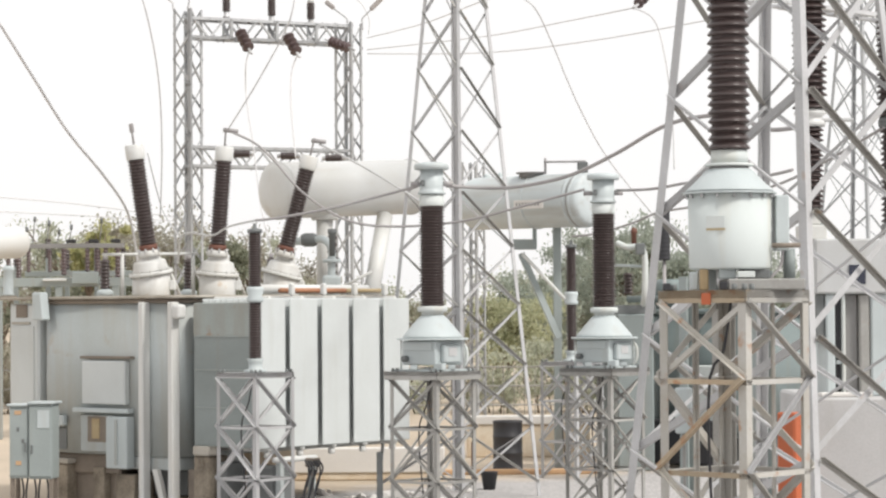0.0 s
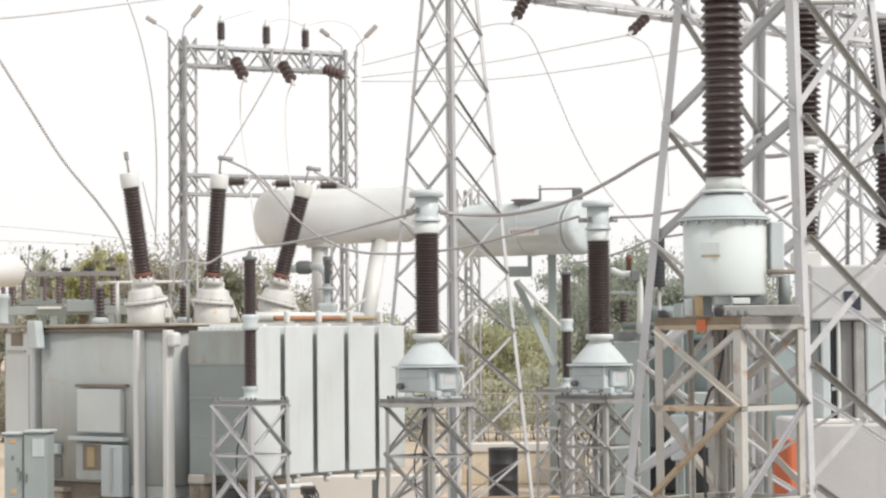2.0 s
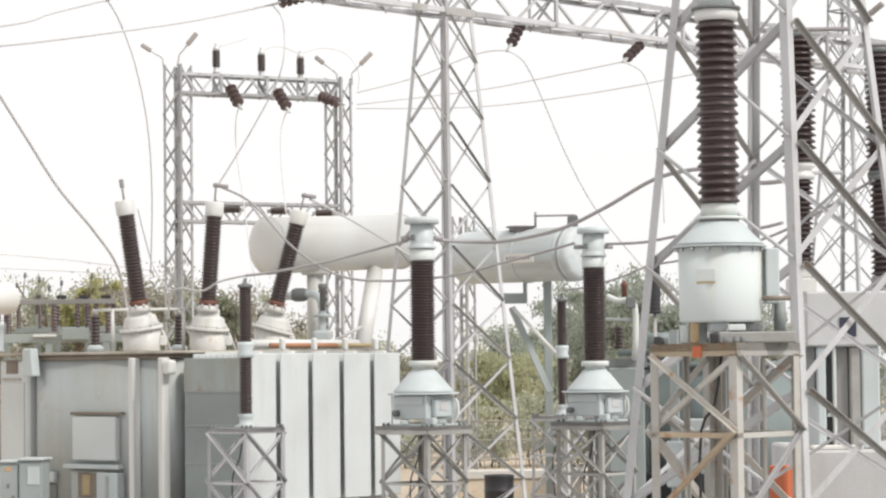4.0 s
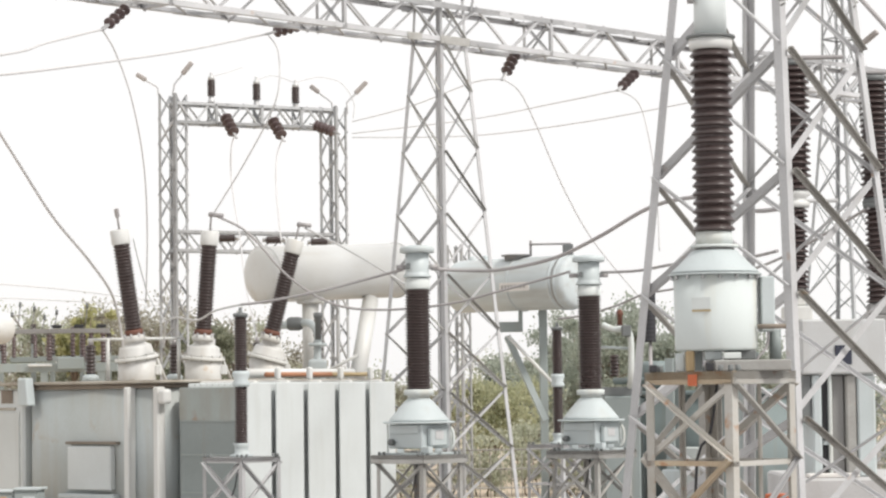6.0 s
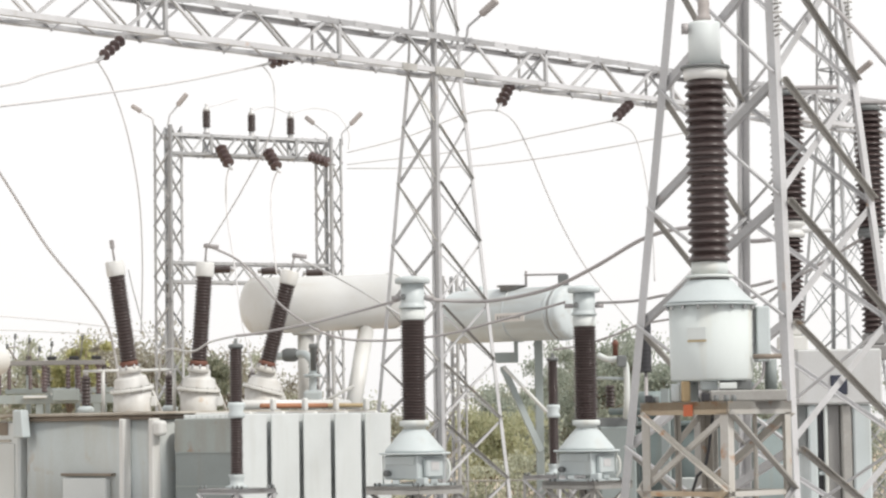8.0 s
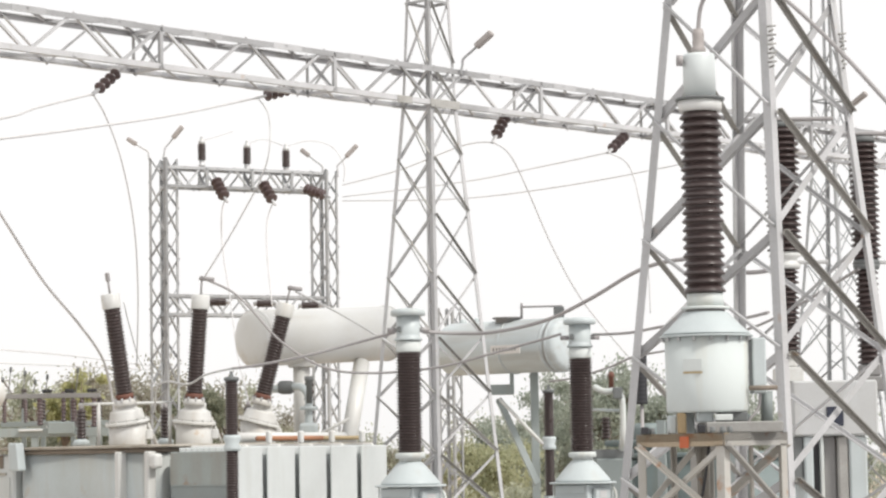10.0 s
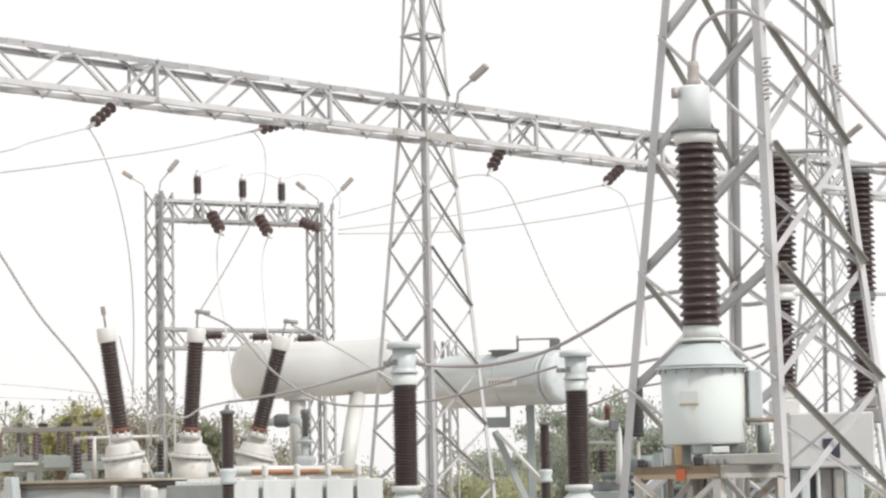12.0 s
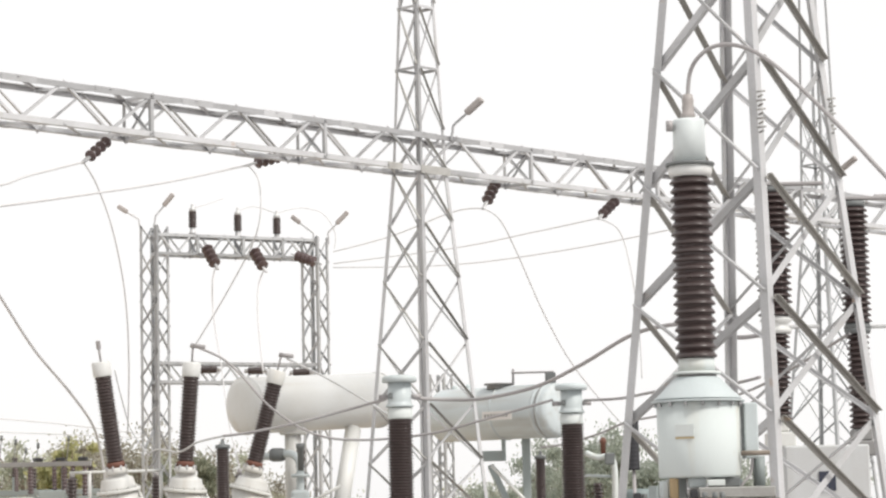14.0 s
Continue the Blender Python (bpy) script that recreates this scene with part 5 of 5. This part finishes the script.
def tank_support(label):
    a, b = (1.343, 49.5, 4.313), (2.364, 48.5, 2.972)
    t = thing("tank_support", (a[0], a[1], 0), 0, label, "steel frame")
    v = lambda p: Vector(p) - Vector((a[0], a[1], 0))
    part("strut", angle(v((1.487, 49.5, 4.2)), v((2.188, 48.8, 2.534)), 0.12, (1, 0, 0), (0, 1, 0)), PAINT_GREEN, t)
    part("strut", rod(v((1.556, 49.2, 4.193)), v((2.34, 48.4, 3.299)), 0.035), CREAM, t)
    part("cross_beam", box(0, 0.5, -0.1, 0.1, 4.289, 4.49, 0.01), PAINT_GREEN, t)
    part("hanger", box(0.42, 0.5, -0.06, 0.06, 4.465, 4.755, 0.01), PAINT_GREEN, t)
    part("post", box(0.82, 0.98, -0.1, 0.1, 0, 4.751, 0.01), PAINT_GREEN, t)
    part("post", box(1.75, 1.9, -0.1, 0.1, 0, 4.299, 0.01), PAINT_GREEN, t)
    return t


tank_support("faded grey-green steel frame carrying the oil conservator")


# ---------------------------------------------------------------- kiosk, drum, low walls, fence
def kiosk(at, turn, label):
    t = thing("marshalling_kiosk", at, turn, label, "cabinet")
    part("body", box(-0.345, -0.03, 0.03, 0.4, 0.54, 1.66, 0.012), PAINT_GREEN, t, "darker narrow bay")
    part("body", box(-0.028, 0.345, 0, 0.4, 0.53, 1.69, 0.015), PAINT_GREEN, t)
    part("roof", box(-0.38, -0.03, -0.02, 0.44, 1.66, 1.695, 0.008), PAINT, t)
    part("roof", box(-0.028, 0.385, -0.05, 0.44, 1.692, 1.73, 0.008), PAINT, t)
    d = part("door", box(-0.335, -0.045, 0.006, 0.028, 0.58, 1.62, 0.006), PAINT_GREEN, t, "faded green door with rust streaks")
    for x, z, w in ((-0.2, 1.56, 0.055), (-0.19, 0.78, 0.045), (-0.2, 1.3, 0.02), (-0.12, 1.12, 0.022)):
        part("label_plate", box(x - w, x + w, -0.001, 0.0055, z - 0.032, z + 0.032, 0.002), KERB if w > 0.03 else GREY_DARK, d, "small faded orange label" if w > 0.03 else "small dark label")
    part("handle", box(-0.09, -0.066, -0.02, 0.0055, 0.95, 1.1, 0.004), GREY_DARK, d)
    d = part("door", box(-0.01, 0.335, -0.025, -0.002, 0.57, 1.65, 0.006), PAINT_GREEN, t, "faded green door with rust streaks")
    part("handle", box(0.02, 0.044, -0.05, -0.026, 0.92, 1.06, 0.004), GREY_DARK, d)
    part("window", box(0.12, 0.315, -0.034, -0.0265, 1.32, 1.6, 0.004), PAINT, d)
    for x in (-0.31, 0.31):
        for y in (0.08, 0.35):
            part("leg", box(x - 0.03, x + 0.03, y - 0.03, y + 0.03, 0, 0.54, 0.004), GRIME_OR_SHADE, t)
    for k in range(5):
        x = -0.2 + 0.1 * k
        part("cable", sweep([(x, 0.2, 0.55), (x + 0.03 * (-1) ** k, 0.2, 0.3), (x - 0.03, 0.22, 0.0)], 0.015, 6, 4), BLACK, t)
    return t


kiosk((-6.42, 39, 0), -8, "faded green marshalling kiosk with rust-streaked doors")


def oil_drum(at, label):
    t = thing("oil_drum", at, 0, label, "drum")
    part("body", lathe([(0, 0), (0.29, 0), (0.3, 0.02), (0.29, 0.05), (0.285, 0.3), (0.3, 0.32), (0.285, 0.34), (0.285, 0.62), (0.3, 0.64), (0.285, 0.66), (0.285, 0.9), (0.3, 0.94), (0.28, 0.95), (0.27, 0.92), (0, 0.92)], 28), BLACK, t)
    return t


DRUM = (1.231, 49, -0.056)
oil_drum((DRUM[0], DRUM[1], 0), "black steel drum on the bare earth")
solid("low_wall", box(-1.0, 1.6, 0, 0.25, 0, 0.684, 0.02), PLASTER, (1.465, 53, 0), 0, "low tan earthen wall behind the drum", "low wall", kind="structure")
solid("wall_coping", box(-1.05, 1.65, -0.04, 0.29, 0.687, 0.874, 0.02), COPING, (1.465, 53, 0), 0, "white concrete coping on the low wall", "coping", kind="structure")
solid("kerb", box(-2.0, 1.5, -0.1, 0.1, 0, 0.1, 0.02), KERB, (1.417, 47.5, 0), 0, "faded orange-tan kerb", "kerb", kind="structure")
solid("foundation", box(-3.5, 0.3, 0.5, 1.7, 0, 0.2, 0.03), BASE_CONCRETE, (TR[0], TR[1], 0), GRID, "stained brown-grey concrete foundation under the transformer", "foundation", kind="structure")


def fence(x0, x1, y, h, label):
    t = thing("fence", (x0, y, 0), 0, label, "fence")
    n = int((x1 - x0) / 2.4)
    for k in range(n + 1):
        part("post", box(k * 2.4 - 0.05, k * 2.4 + 0.05, -0.05, 0.05, 0, h, 0.01), CONCRETE, t)
    for z in (0.25 * h, 0.6 * h, 0.95 * h):
        part("rail", rod((0, -0.07, z), (n * 2.4, -0.07, z), 0.025, 6), OLIVE_STEEL, t)
    for k in range(n * 8):
        part("picket", rod((k * 0.3, -0.07, 0.1), (k * 0.3, -0.07, h * 0.95), 0.012, 5), OLIVE_STEEL, t)
    return t


fence(-16.0, 16.0, 72.0, 1.55, "grey steel fence with concrete posts behind the yard")


# ---------------------------------------------------------------- transformer top fittings
def low_bushing(at, h, r, label):
    t = thing("low_voltage_bushing", at, 0, label, "bushing", "low voltage bushings")
    part("base", lathe([(0, 0), (r * 1.5, 0), (r * 1.5, 0.08), (r, 0.12), (0, 0.12)], 16), PAINT, t)
    part("insulator", lathe(sheds(0.12, h - 0.1, r * 0.7, r, 8, 1, 18)), BROWN, t)
    part("cap", lathe([(0, h - 0.1), (r * 0.5, h - 0.1), (r * 0.4, h), (0, h)], 12), ALU_DARK, t)
    return t


LOW = (((-2.977, 43.5, 4.111), 4.111), ((-5.554, 41.24, 3.525), 4.064), ((-4.253, 41.95, 3.542), 4.07), ((-1.964, 44.43, 4.01), 4.56))
for p, z in LOW:
    low_bushing((p[0], p[1], 3.366), z - 3.366, 0.09, "small brown low voltage bushing on the transformer cover")


def cover_rail(label):
    a, b = (-5.47, 40.36, 4.034), (-4.065, 41.59, 4.07)
    t = thing("pipe_rail", (a[0], a[1], 3.366), 0, label, "rail")
    v = lambda p: Vector(p) - Vector((a[0], a[1], 3.366))
    part("rail", rod(v(a), v(b), 0.025), CREAM, t)
    for f in (0.2, 0.95):
        c = Vector(a).lerp(Vector(b), f)
        part("post", rod(v((c.x, c.y, 3.366)), v(c), 0.03), CREAM, t)
    return t


cover_rail("cream pipe rail above the transformer cover")


def breather(at, label):
    t = thing("breather", at, 0, label, "breather")
    part("body", lathe([(0, 0), (0.1, 0), (0.1, 0.03), (0.085, 0.05), (0.085, 0.4), (0.1, 0.42), (0.1, 0.46), (0.05, 0.5), (0, 0.5)], 16), PAINT, t)
    part("flange", lathe([(0, -0.03), (0.14, -0.03), (0.14, -0.001), (0, -0.001)], 16), DIRTY_PAINT, t)
    return t


breather((-7.24, 41.8, 3.396), "pale upright breather standing on the transformer cover")


def disconnector_row(label):
    a, top = (-11.083, 62, 3.912), 4.756
    t = thing("disconnector", (a[0], a[1], 0), 0, label, "switchgear")
    z = a[2]
    part("beam", box(-0.5, 3.4, -0.1, 0.1, z - 0.16, z + 0.06, 0.01), PAINT_GREEN, t)
    part("beam", box(0.5, 3.2, -0.07, 0.07, top - 0.06, top + 0.06, 0.01), GREY_MID, t, "upper grey beam")
    part("beam", box(0.6, 3.4, 0.9, 1.1, z + 0.1, z + 0.24, 0.01), PAINT_GREEN, t)
    part("drive_box", box(1.95, 2.6, -0.3, -0.105, z - 0.1, z + 0.2, 0.02), PAINT_GREEN, t, "small green drive box")
    part("bar", box(1.22, 1.8, -0.2, -0.12, z - 0.02, z + 0.04, 0.01), CREAM, t)
    for x in (0.1, 1.6, 3.0):
        part("column", box(x - 0.09, x + 0.09, -0.09, 0.09, 0, z - 0.16, 0.01), PAINT_GREEN, t)
    for x, lo, hi, r in ((0.35, 0.1, 0.75, 0.07), (0.85, 0.2, 0.8, 0.06), (1.37, 0.2, 0.75, 0.06), (1.72, 0.12, 0.78, 0.09), (2.3, 0.2, 0.95, 0.07), (2.75, 0.25, 0.9, 0.07), (0.6, 0.05, 0.7, 0.08), (2.55, 0.1, 0.75, 0.09), (3.05, 0.05, 0.8, 0.08)):
        part("insulator", lathe(sheds(z + lo, z + hi, r * 0.65, r, 8, 1, 12), 12, None, Matrix.Translation((x, 0, 0))), DISC_BROWN, t)
    for x in (1.9, 2.45, 3.0):
        part("contact", box(x - 0.12, x + 0.12, -0.06, 0.06, top + 0.07, top + 0.16, 0.02), BLACK, t)
    for x, y, h in ((0.2, 2.0, 0.9), (0.95, 2.4, 1.1), (1.5, 2.0, 0.8), (2.2, 2.4, 1.0), (2.9, 2.2, 0.85)):
        part("column", box(x - 0.06, x + 0.06, y - 0.06, y + 0.06, 0, z + h - 0.5, 0.01), PAINT_SHADE, t)
        part("insulator", lathe(sheds(z + h - 0.5, z + h, 0.05, 0.085, 6, 1, 12), 12, None, Matrix.Translation((x, y, 0))), BROWN, t)
    for x, h in ((0.75, 0.35), (0.95, 0.6), (1.3, 0.5), (1.55, 0.28), (1.85, 0.4), (2.6, 0.55)):
        part("whisker", rod((x, 0, top + 0.07), (x + 0.05, 0, top + h), 0.016, 6), GREY_MID, t)
        part("whisker_tip", rod((x + 0.05, 0, top + h), (x + 0.06, 0, top + h + 0.13), 0.036, 8), GREY_DARK, t)
    return t


disconnector_row("grey switchgear frame with a row of small brown insulators")
leg_pillar(-10.831, 58.4, 4.426, 0.12, "cream pillar under the far oil conservator", 0.0)
conservator((-11.018, 58, 4.738), (-10.183, 60, 4.786), 0.38, "far pale oil conservator seen end on", CREAM)


DRY_TREES = (
    (-16.1, 92, 4.86, 2.0), (-15.6, 95, 5.87, 1.9), (-11.6, 95, 7.1, 1.9), (-10.2, 92, 6.85, 1.9), (-11.3, 85, 6.1, 1.8), (-7.1, 92, 5.9, 1.8), (-8.8, 98, 5.80, 1.7),
    (-5.7, 100, 4.93, 2.0), (-4.0, 97, 4.43, 2.0), (-2.7, 95, 4.07, 1.8), (0.3, 95, 3.1, 1.8))
YELLOW_TREES = (
    (-13.4, 95, 6.35, 1.5), (1.85, 88, 3.2, 1.3), (2.1, 82, 3.45, 1.7))
GREEN_TREES = (
    (3.3, 90, 4.1, 1.7), (4.3, 95, 5.24, 2.0), (5.7, 99, 5.73, 2.0), (6.5, 92, 6.20, 2.0), (8.2, 100, 5.85, 2.0),
    (10.0, 100, 5.27, 2.4), (11.7, 95, 4.72, 2.2), (14.5, 100, 4.79, 2.4), (16.8, 100, 5.00, 2.4))
THIN_TREES = (
    (-13.4, 88, 6.12, 1.8), (-8.9, 90, 5.79, 1.7), (-6.6, 96, 5.73, 1.7), (-1.2, 95, 3.74, 2.0), (3.4, 105, 4.96, 2.4))

for k, (x, y, h, spread) in enumerate(DRY_TREES):
    tree((x, y, 0), h, spread, 2900, LEAF_DRY, 0 + k, "dusty half-bare tree behind the yard", 0.072, 0.3)
for k, (x, y, h, spread) in enumerate(YELLOW_TREES):
    tree((x, y, 0), h, spread, 6500, LEAF_YELLOW, 20 + k, "yellow-green tree behind the yard", 0.07, 0.25)
for k, (x, y, h, spread) in enumerate(((-10.9, 81, 5.85, 0.72), (-11.6, 82, 5.55, 0.7))):
    tree((x, y, 0), h, spread, 2600, LEAF_LIME, 80 + k, "bright yellow-green tree top behind the switchgear", 0.09, 0.62)
for k, (x, y, h, spread) in enumerate(GREEN_TREES):
    tree((x, y, 0), h, spread, 10500, LEAF_GREEN, 40 + k, "grey-green leafy tree behind the yard", 0.07, 0.15)
for k, (x, y, h, spread) in enumerate(THIN_TREES):
    tree((x, y, 0), h, spread, 3000, LEAF_PALE, 60 + k, "thin pale green tree behind the yard", 0.072, 0.25)


def hedge(x0, x1, y, h, leaves, material, seed, label):
    """Low scrub along the fence: stems and many small leaves."""
    rng = random.Random(seed)
    t = thing("hedge", (x0, y, 0), 0, label, "hedge", kind="stuff")
    stems = bmesh.new()
    spots = []
    for k in range(int((x1 - x0) * 3)):
        c = Vector((rng.uniform(0, x1 - x0), rng.uniform(-0.8, 0.8), 0))
        tip = c + Vector((rng.gauss(0, 0.3), rng.gauss(0, 0.3), h * rng.uniform(0.4, 1.0)))
        n = (tip - c).length
        lathe([(0, 0), (0.03, 0), (0.008, n), (0, n)], 4, stems, aim(c, tip))
        spots += [tip, c.lerp(tip, 0.7), c.lerp(tip, 0.4)]
    part("stems", stems, BARK, t)
    verts, faces = [], []
    for k in range(leaves):
        c = rng.choice(spots) + Vector((rng.gauss(0, 0.22), rng.gauss(0, 0.22), rng.gauss(0, 0.15)))
        e = Euler((rng.uniform(0, 6.28), rng.uniform(0, 6.28), rng.uniform(0, 6.28))).to_matrix()
        s = 0.065 * rng.uniform(0.6, 1.5)
        i = len(verts)
        verts += [c + e @ Vector(v) * s for v in ((-1, 0, 0), (0, -0.45, 0.12), (1, 0, 0), (0, 0.45, 0.12))]
        faces.append((i, i + 1, i + 2, i + 3))
    me = bpy.data.meshes.new("leaves")
    me.from_pydata(verts, [], faces)
    me.materials.append(material)
    new("leaves", me).parent = t
    return t


hedge(-19.5, -6.0, 84.0, 5.3, 46000, LEAF_DARK, 94, "tall dark green scrub behind the switchgear")
hedge(-19.0, -2.0, 78.0, 2.2, 17000, LEAF_DRY, 91, "dusty dry scrub behind the fence")
hedge(-2.0, 6.0, 76.0, 2.0, 12000, LEAF_PALE, 92, "pale green scrub behind the fence")
hedge(5.0, 20.0, 79.0, 2.6, 17000, LEAF_GREEN, 93, "grey-green scrub behind the fence")


# ---------------------------------------------------------------- small things
def conservator_plate(label):
    a = (1.65, 48.5, 5.138)
    t = thing("maker_plate", a, -40, label, "sign")
    part("plate", box(-0.36, 0.36, -0.01, 0.01, -0.085, 0.085, 0.004), COPING, t)
    for k in range(8):
        part("bar", box(-0.3 + k * 0.075, -0.26 + k * 0.075, -0.013, -0.0101, -0.03, 0.035, 0), GREY_MID, t)
    return t


def slim_insulator(at, h, r, label):
    t = thing("post_insulator", at, 0, label, "insulator")
    part("insulator", lathe(sheds(0, h, r * 0.95, r, 14, 1, 16)), BLACK, t)
    part("rod", rod((0, 0, -at[2]), (0, 0, 0), 0.02), ALU_DARK, t)
    return t


slim_insulator((2.463, 28, 3.641), 0.652, 0.068, "slim dark insulator on a thin rod behind the tower leg")


def step_bolts(at, z0, z1, count, label):
    t = thing("step_bolts", at, LINE, label, "step bolts")
    for k in range(count):
        z = z0 + (z1 - z0) * k / (count - 1)
        part("bolt", rod((-0.02, -0.02, z), (0.03, -0.03, z + 0.012), 0.009, 6), STAND_GREY, t)
        part("bolt", rod((0.02, 0.02, z + 0.05), (-0.02, -0.045, z + 0.04), 0.009, 6), STAND_GREY, t)
    return t


step_bolts((3.625, 21.02, 0), 6.3, 6.56, 5, "grey step bolts on the tower leg")
step_bolts((2.89, 20.05, 0), 6.18, 6.471, 5, "grey step bolts on the tower leg")
solid("marker_post", box(-0.04, 0.04, -0.04, 0.04, 0, 0.75, 0.01), RED_BROWN, (0.517, 45, 0), 0, "short red marker post in the bare earth", "post")


paint_tag((1.927, 18.461, 3.172), LINE, 0.08, 0.085, "small orange paint tag on the stand")


def relay_pipe(label):
    a = (-2.382, 44.25, 4.348)
    t = thing("relay_pipe", a, 0, label, "pipework")
    v = lambda p: Vector(p) - Vector(a)
    part("pipe", sweep([v((-2.859, 44.69, 4.344)), v((-2.442, 44.43, 4.344)), v((-2.105, 44.07, 4.361)), v((-1.959, 43.9, 4.197)), v((-1.951, 43.9, 3.901)), v((-1.96, 43.81, 3.407))], 0.07, 12, 6), PAINT, t)
    part("relay", lathe([(0, -0.14), (0.09, -0.14), (0.12, -0.08), (0.12, 0.08), (0.09, 0.14), (0, 0.14)], 16, None, Matrix.Translation(v((-2.362, 44.25, 4.358))) @ pose(0, 0, 0, 0, 90)), GREY_DARK, t, "dark gas relay")
    part("drain_pipe", rod(v((-1.832, 43.6, 3.483)), v((-1.242, 43.6, 3.783)), 0.03), CREAM, t, "thin white raked pipe")
    part("gauge", lathe([(0, -0.25), (0.05, -0.25), (0.055, 0.12), (0.08, 0.14), (0.08, 0.22), (0, 0.22)], 14, None, Matrix.Translation(v((-1.926, 43.6, 4.307)))), GREY_DARK, t, "dark upright gas gauge")
    part("flange", lathe([(0, -0.03), (0.16, -0.03), (0.16, 0.03), (0, 0.03)], 16, None, Matrix.Translation(v((-1.951, 43.9, 3.98)))), PAINT, t)
    part("valve", box(-0.16, 0.16, -0.12, 0.12, -0.2, 0.12, 0.05, segments=2), PAINT, t).matrix_local = Matrix.Translation(v((-1.949, 43.81, 3.604)))
    return t


relay_pipe("grey oil pipe with a dark gas relay below the conservator")


def tank_pipework(label):
    a = (3.82, 48, 1.993)
    t = thing("cooling_pipes", (a[0], a[1], 0), 0, label, "pipework")
    v = lambda p: Vector(p) - Vector((a[0], a[1], 0))
    part("pipe", sweep([v((3.337, 48.2, 4.375)), v((3.524, 48.1, 4.285)), v((3.732, 48, 4.281)), v((3.849, 48, 4.096)), v((3.843, 48, 3.395)), v((3.835, 48.3, 3.15))], 0.06, 12, 6), WHITE, t, "white bent pipe")
    part("valve", box(-0.09, 0.09, -0.09, 0.09, -0.12, 0.1, 0.02), GREY_DARK, t).matrix_local = Matrix.Translation(v((3.757, 47.9, 4.257)))
    part("beam", box(-0.62, 0.25, 0.2, 0.4, 3.009, 3.181, 0.01), GREY_DARK, t)
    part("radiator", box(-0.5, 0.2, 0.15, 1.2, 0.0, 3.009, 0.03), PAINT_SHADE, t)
    part("pipe", rod(v((3.296, 48.3, 3.944)), v((3.823, 48.1, 3.915)), 0.03), PAINT, t)
    part("insulator", lathe(sheds(0, 0.42, 0.06, 0.1, 6, 1, 14), 14, None, Matrix.Translation(v((3.559, 48.4, 3.378)))), BROWN, t)
    part("bushing", lathe([(0, 0), (0.05, 0), (0.05, 0.2), (0.07, 0.22), (0.05, 0.3), (0, 0.32)], 12, None, Matrix.Translation(v((3.692, 48.6, 4.362)))), RED_BROWN, t)
    return t


tank_pipework("pipes and grey radiator of the second transformer")


def cable_bundle(label):
    a = (-1.938, 36.73, 0.927)
    t = thing("cable_bundle", (a[0], a[1], 0), 0, label, "cables")
    for k in range(6):
        x = -0.1 + 0.04 * k
        part("cable", sweep([(x, 0, a[2]), (x + 0.06, -0.03, a[2] - 0.12), (x + 0.03 * (-1) ** k, 0, a[2] - 0.35), (x - 0.12, 0.02, 0.12), (x - 0.2, 0.05, 0.0)], 0.014, 6, 5), BLACK, t)
    part("junction_box", box(-0.1, 0.12, 0.03, 0.13, a[2] - 0.1, a[2] + 0.03, 0.01), GRIME_OR_SHADE, t)
    part("post", box(-0.02, 0.03, 0.06, 0.1, 0, a[2] - 0.12, 0.004), STAND_GREY, t)
    return t


cable_bundle("bundle of black cables hanging from a small junction box")
solid("strut", box(-0.045, 0.045, -0.04, 0.04, 0, 1.068, 0.008), GREY_DARK, (-0.937, 36.29, 0), 0, "dark steel strut beside the radiators", "post")


def bucket(at, label):
    t = thing("bucket", at, 0, label, "bucket")
    part("body", lathe([(0, 0), (0.1, 0), (0.15, 0.3), (0.16, 0.31), (0.14, 0.3), (0.09, 0.03), (0, 0.03)], 18), BLACK, t)
    return t


bucket((0.768, 43.5, 0), "small black bucket on the earth")
conservator_plate("pale maker plate with dark red unreadable lettering on the conservator")


# low plastered wall beyond the cooling bank
solid("low_wall", box(-3.1, 0.55, 0, 0.25, 0, 0.14, 0.03), PLASTER, (-0.6, 46, 0), 0, "low tan plastered wall beyond the transformer", "low wall", kind="structure")
solid("wall_coping", box(-3.15, 0.6, -0.03, 0.28, 0.143, 0.6, 0.02), COPING, (-0.6, 46, 0), 0, "whitewashed upper band of the low wall", "coping", kind="structure")
gantry_column((0.873, 72, 0), 0.5, 7.336, "pale far lattice column beyond the tower")


# broken concrete and stones on the yard floor
def rubble(x0, x1, y0, y1, count, seed, label):
    rng = random.Random(seed)
    t = thing("rubble", ((x0 + x1) / 2, (y0 + y1) / 2, 0), 0, label, "rubble", kind="stuff")
    bm = bmesh.new()
    for k in range(count):
        r = 0.035 + 0.14 * rng.random() ** 3
        m = Matrix.Translation((rng.uniform(x0 - x1, x1 - x0) / 2, rng.uniform(y0 - y1, y1 - y0) / 2, r * 0.3)) @ Euler((rng.uniform(-0.4, 0.4), rng.uniform(-0.4, 0.4), rng.uniform(0, 6.28))).to_matrix().to_4x4()
        m = m @ Matrix.Diagonal((r * rng.uniform(0.8, 1.7), r, r * rng.uniform(0.5, 0.9), 1))
        for v in bmesh.ops.create_icosphere(bm, subdivisions=1, radius=1.0, matrix=m)["verts"]:
            v.co += Vector((rng.gauss(0, 1), rng.gauss(0, 1), rng.gauss(0, 0.5))) * r * 0.16
    part("stones", bm, COPING, t)
    return t


rubble(-6.5, 0.4, 38.6, 44.5, 110, 7, "pale broken concrete and stones on the yard floor")
solid("slab", box(-0.55, 0.45, -0.4, 0.4, 0, 0.16, 0.03), COPING, (-0.735, 37.5, 0), 12, "pale concrete slab lying beside the radiators", "slab")
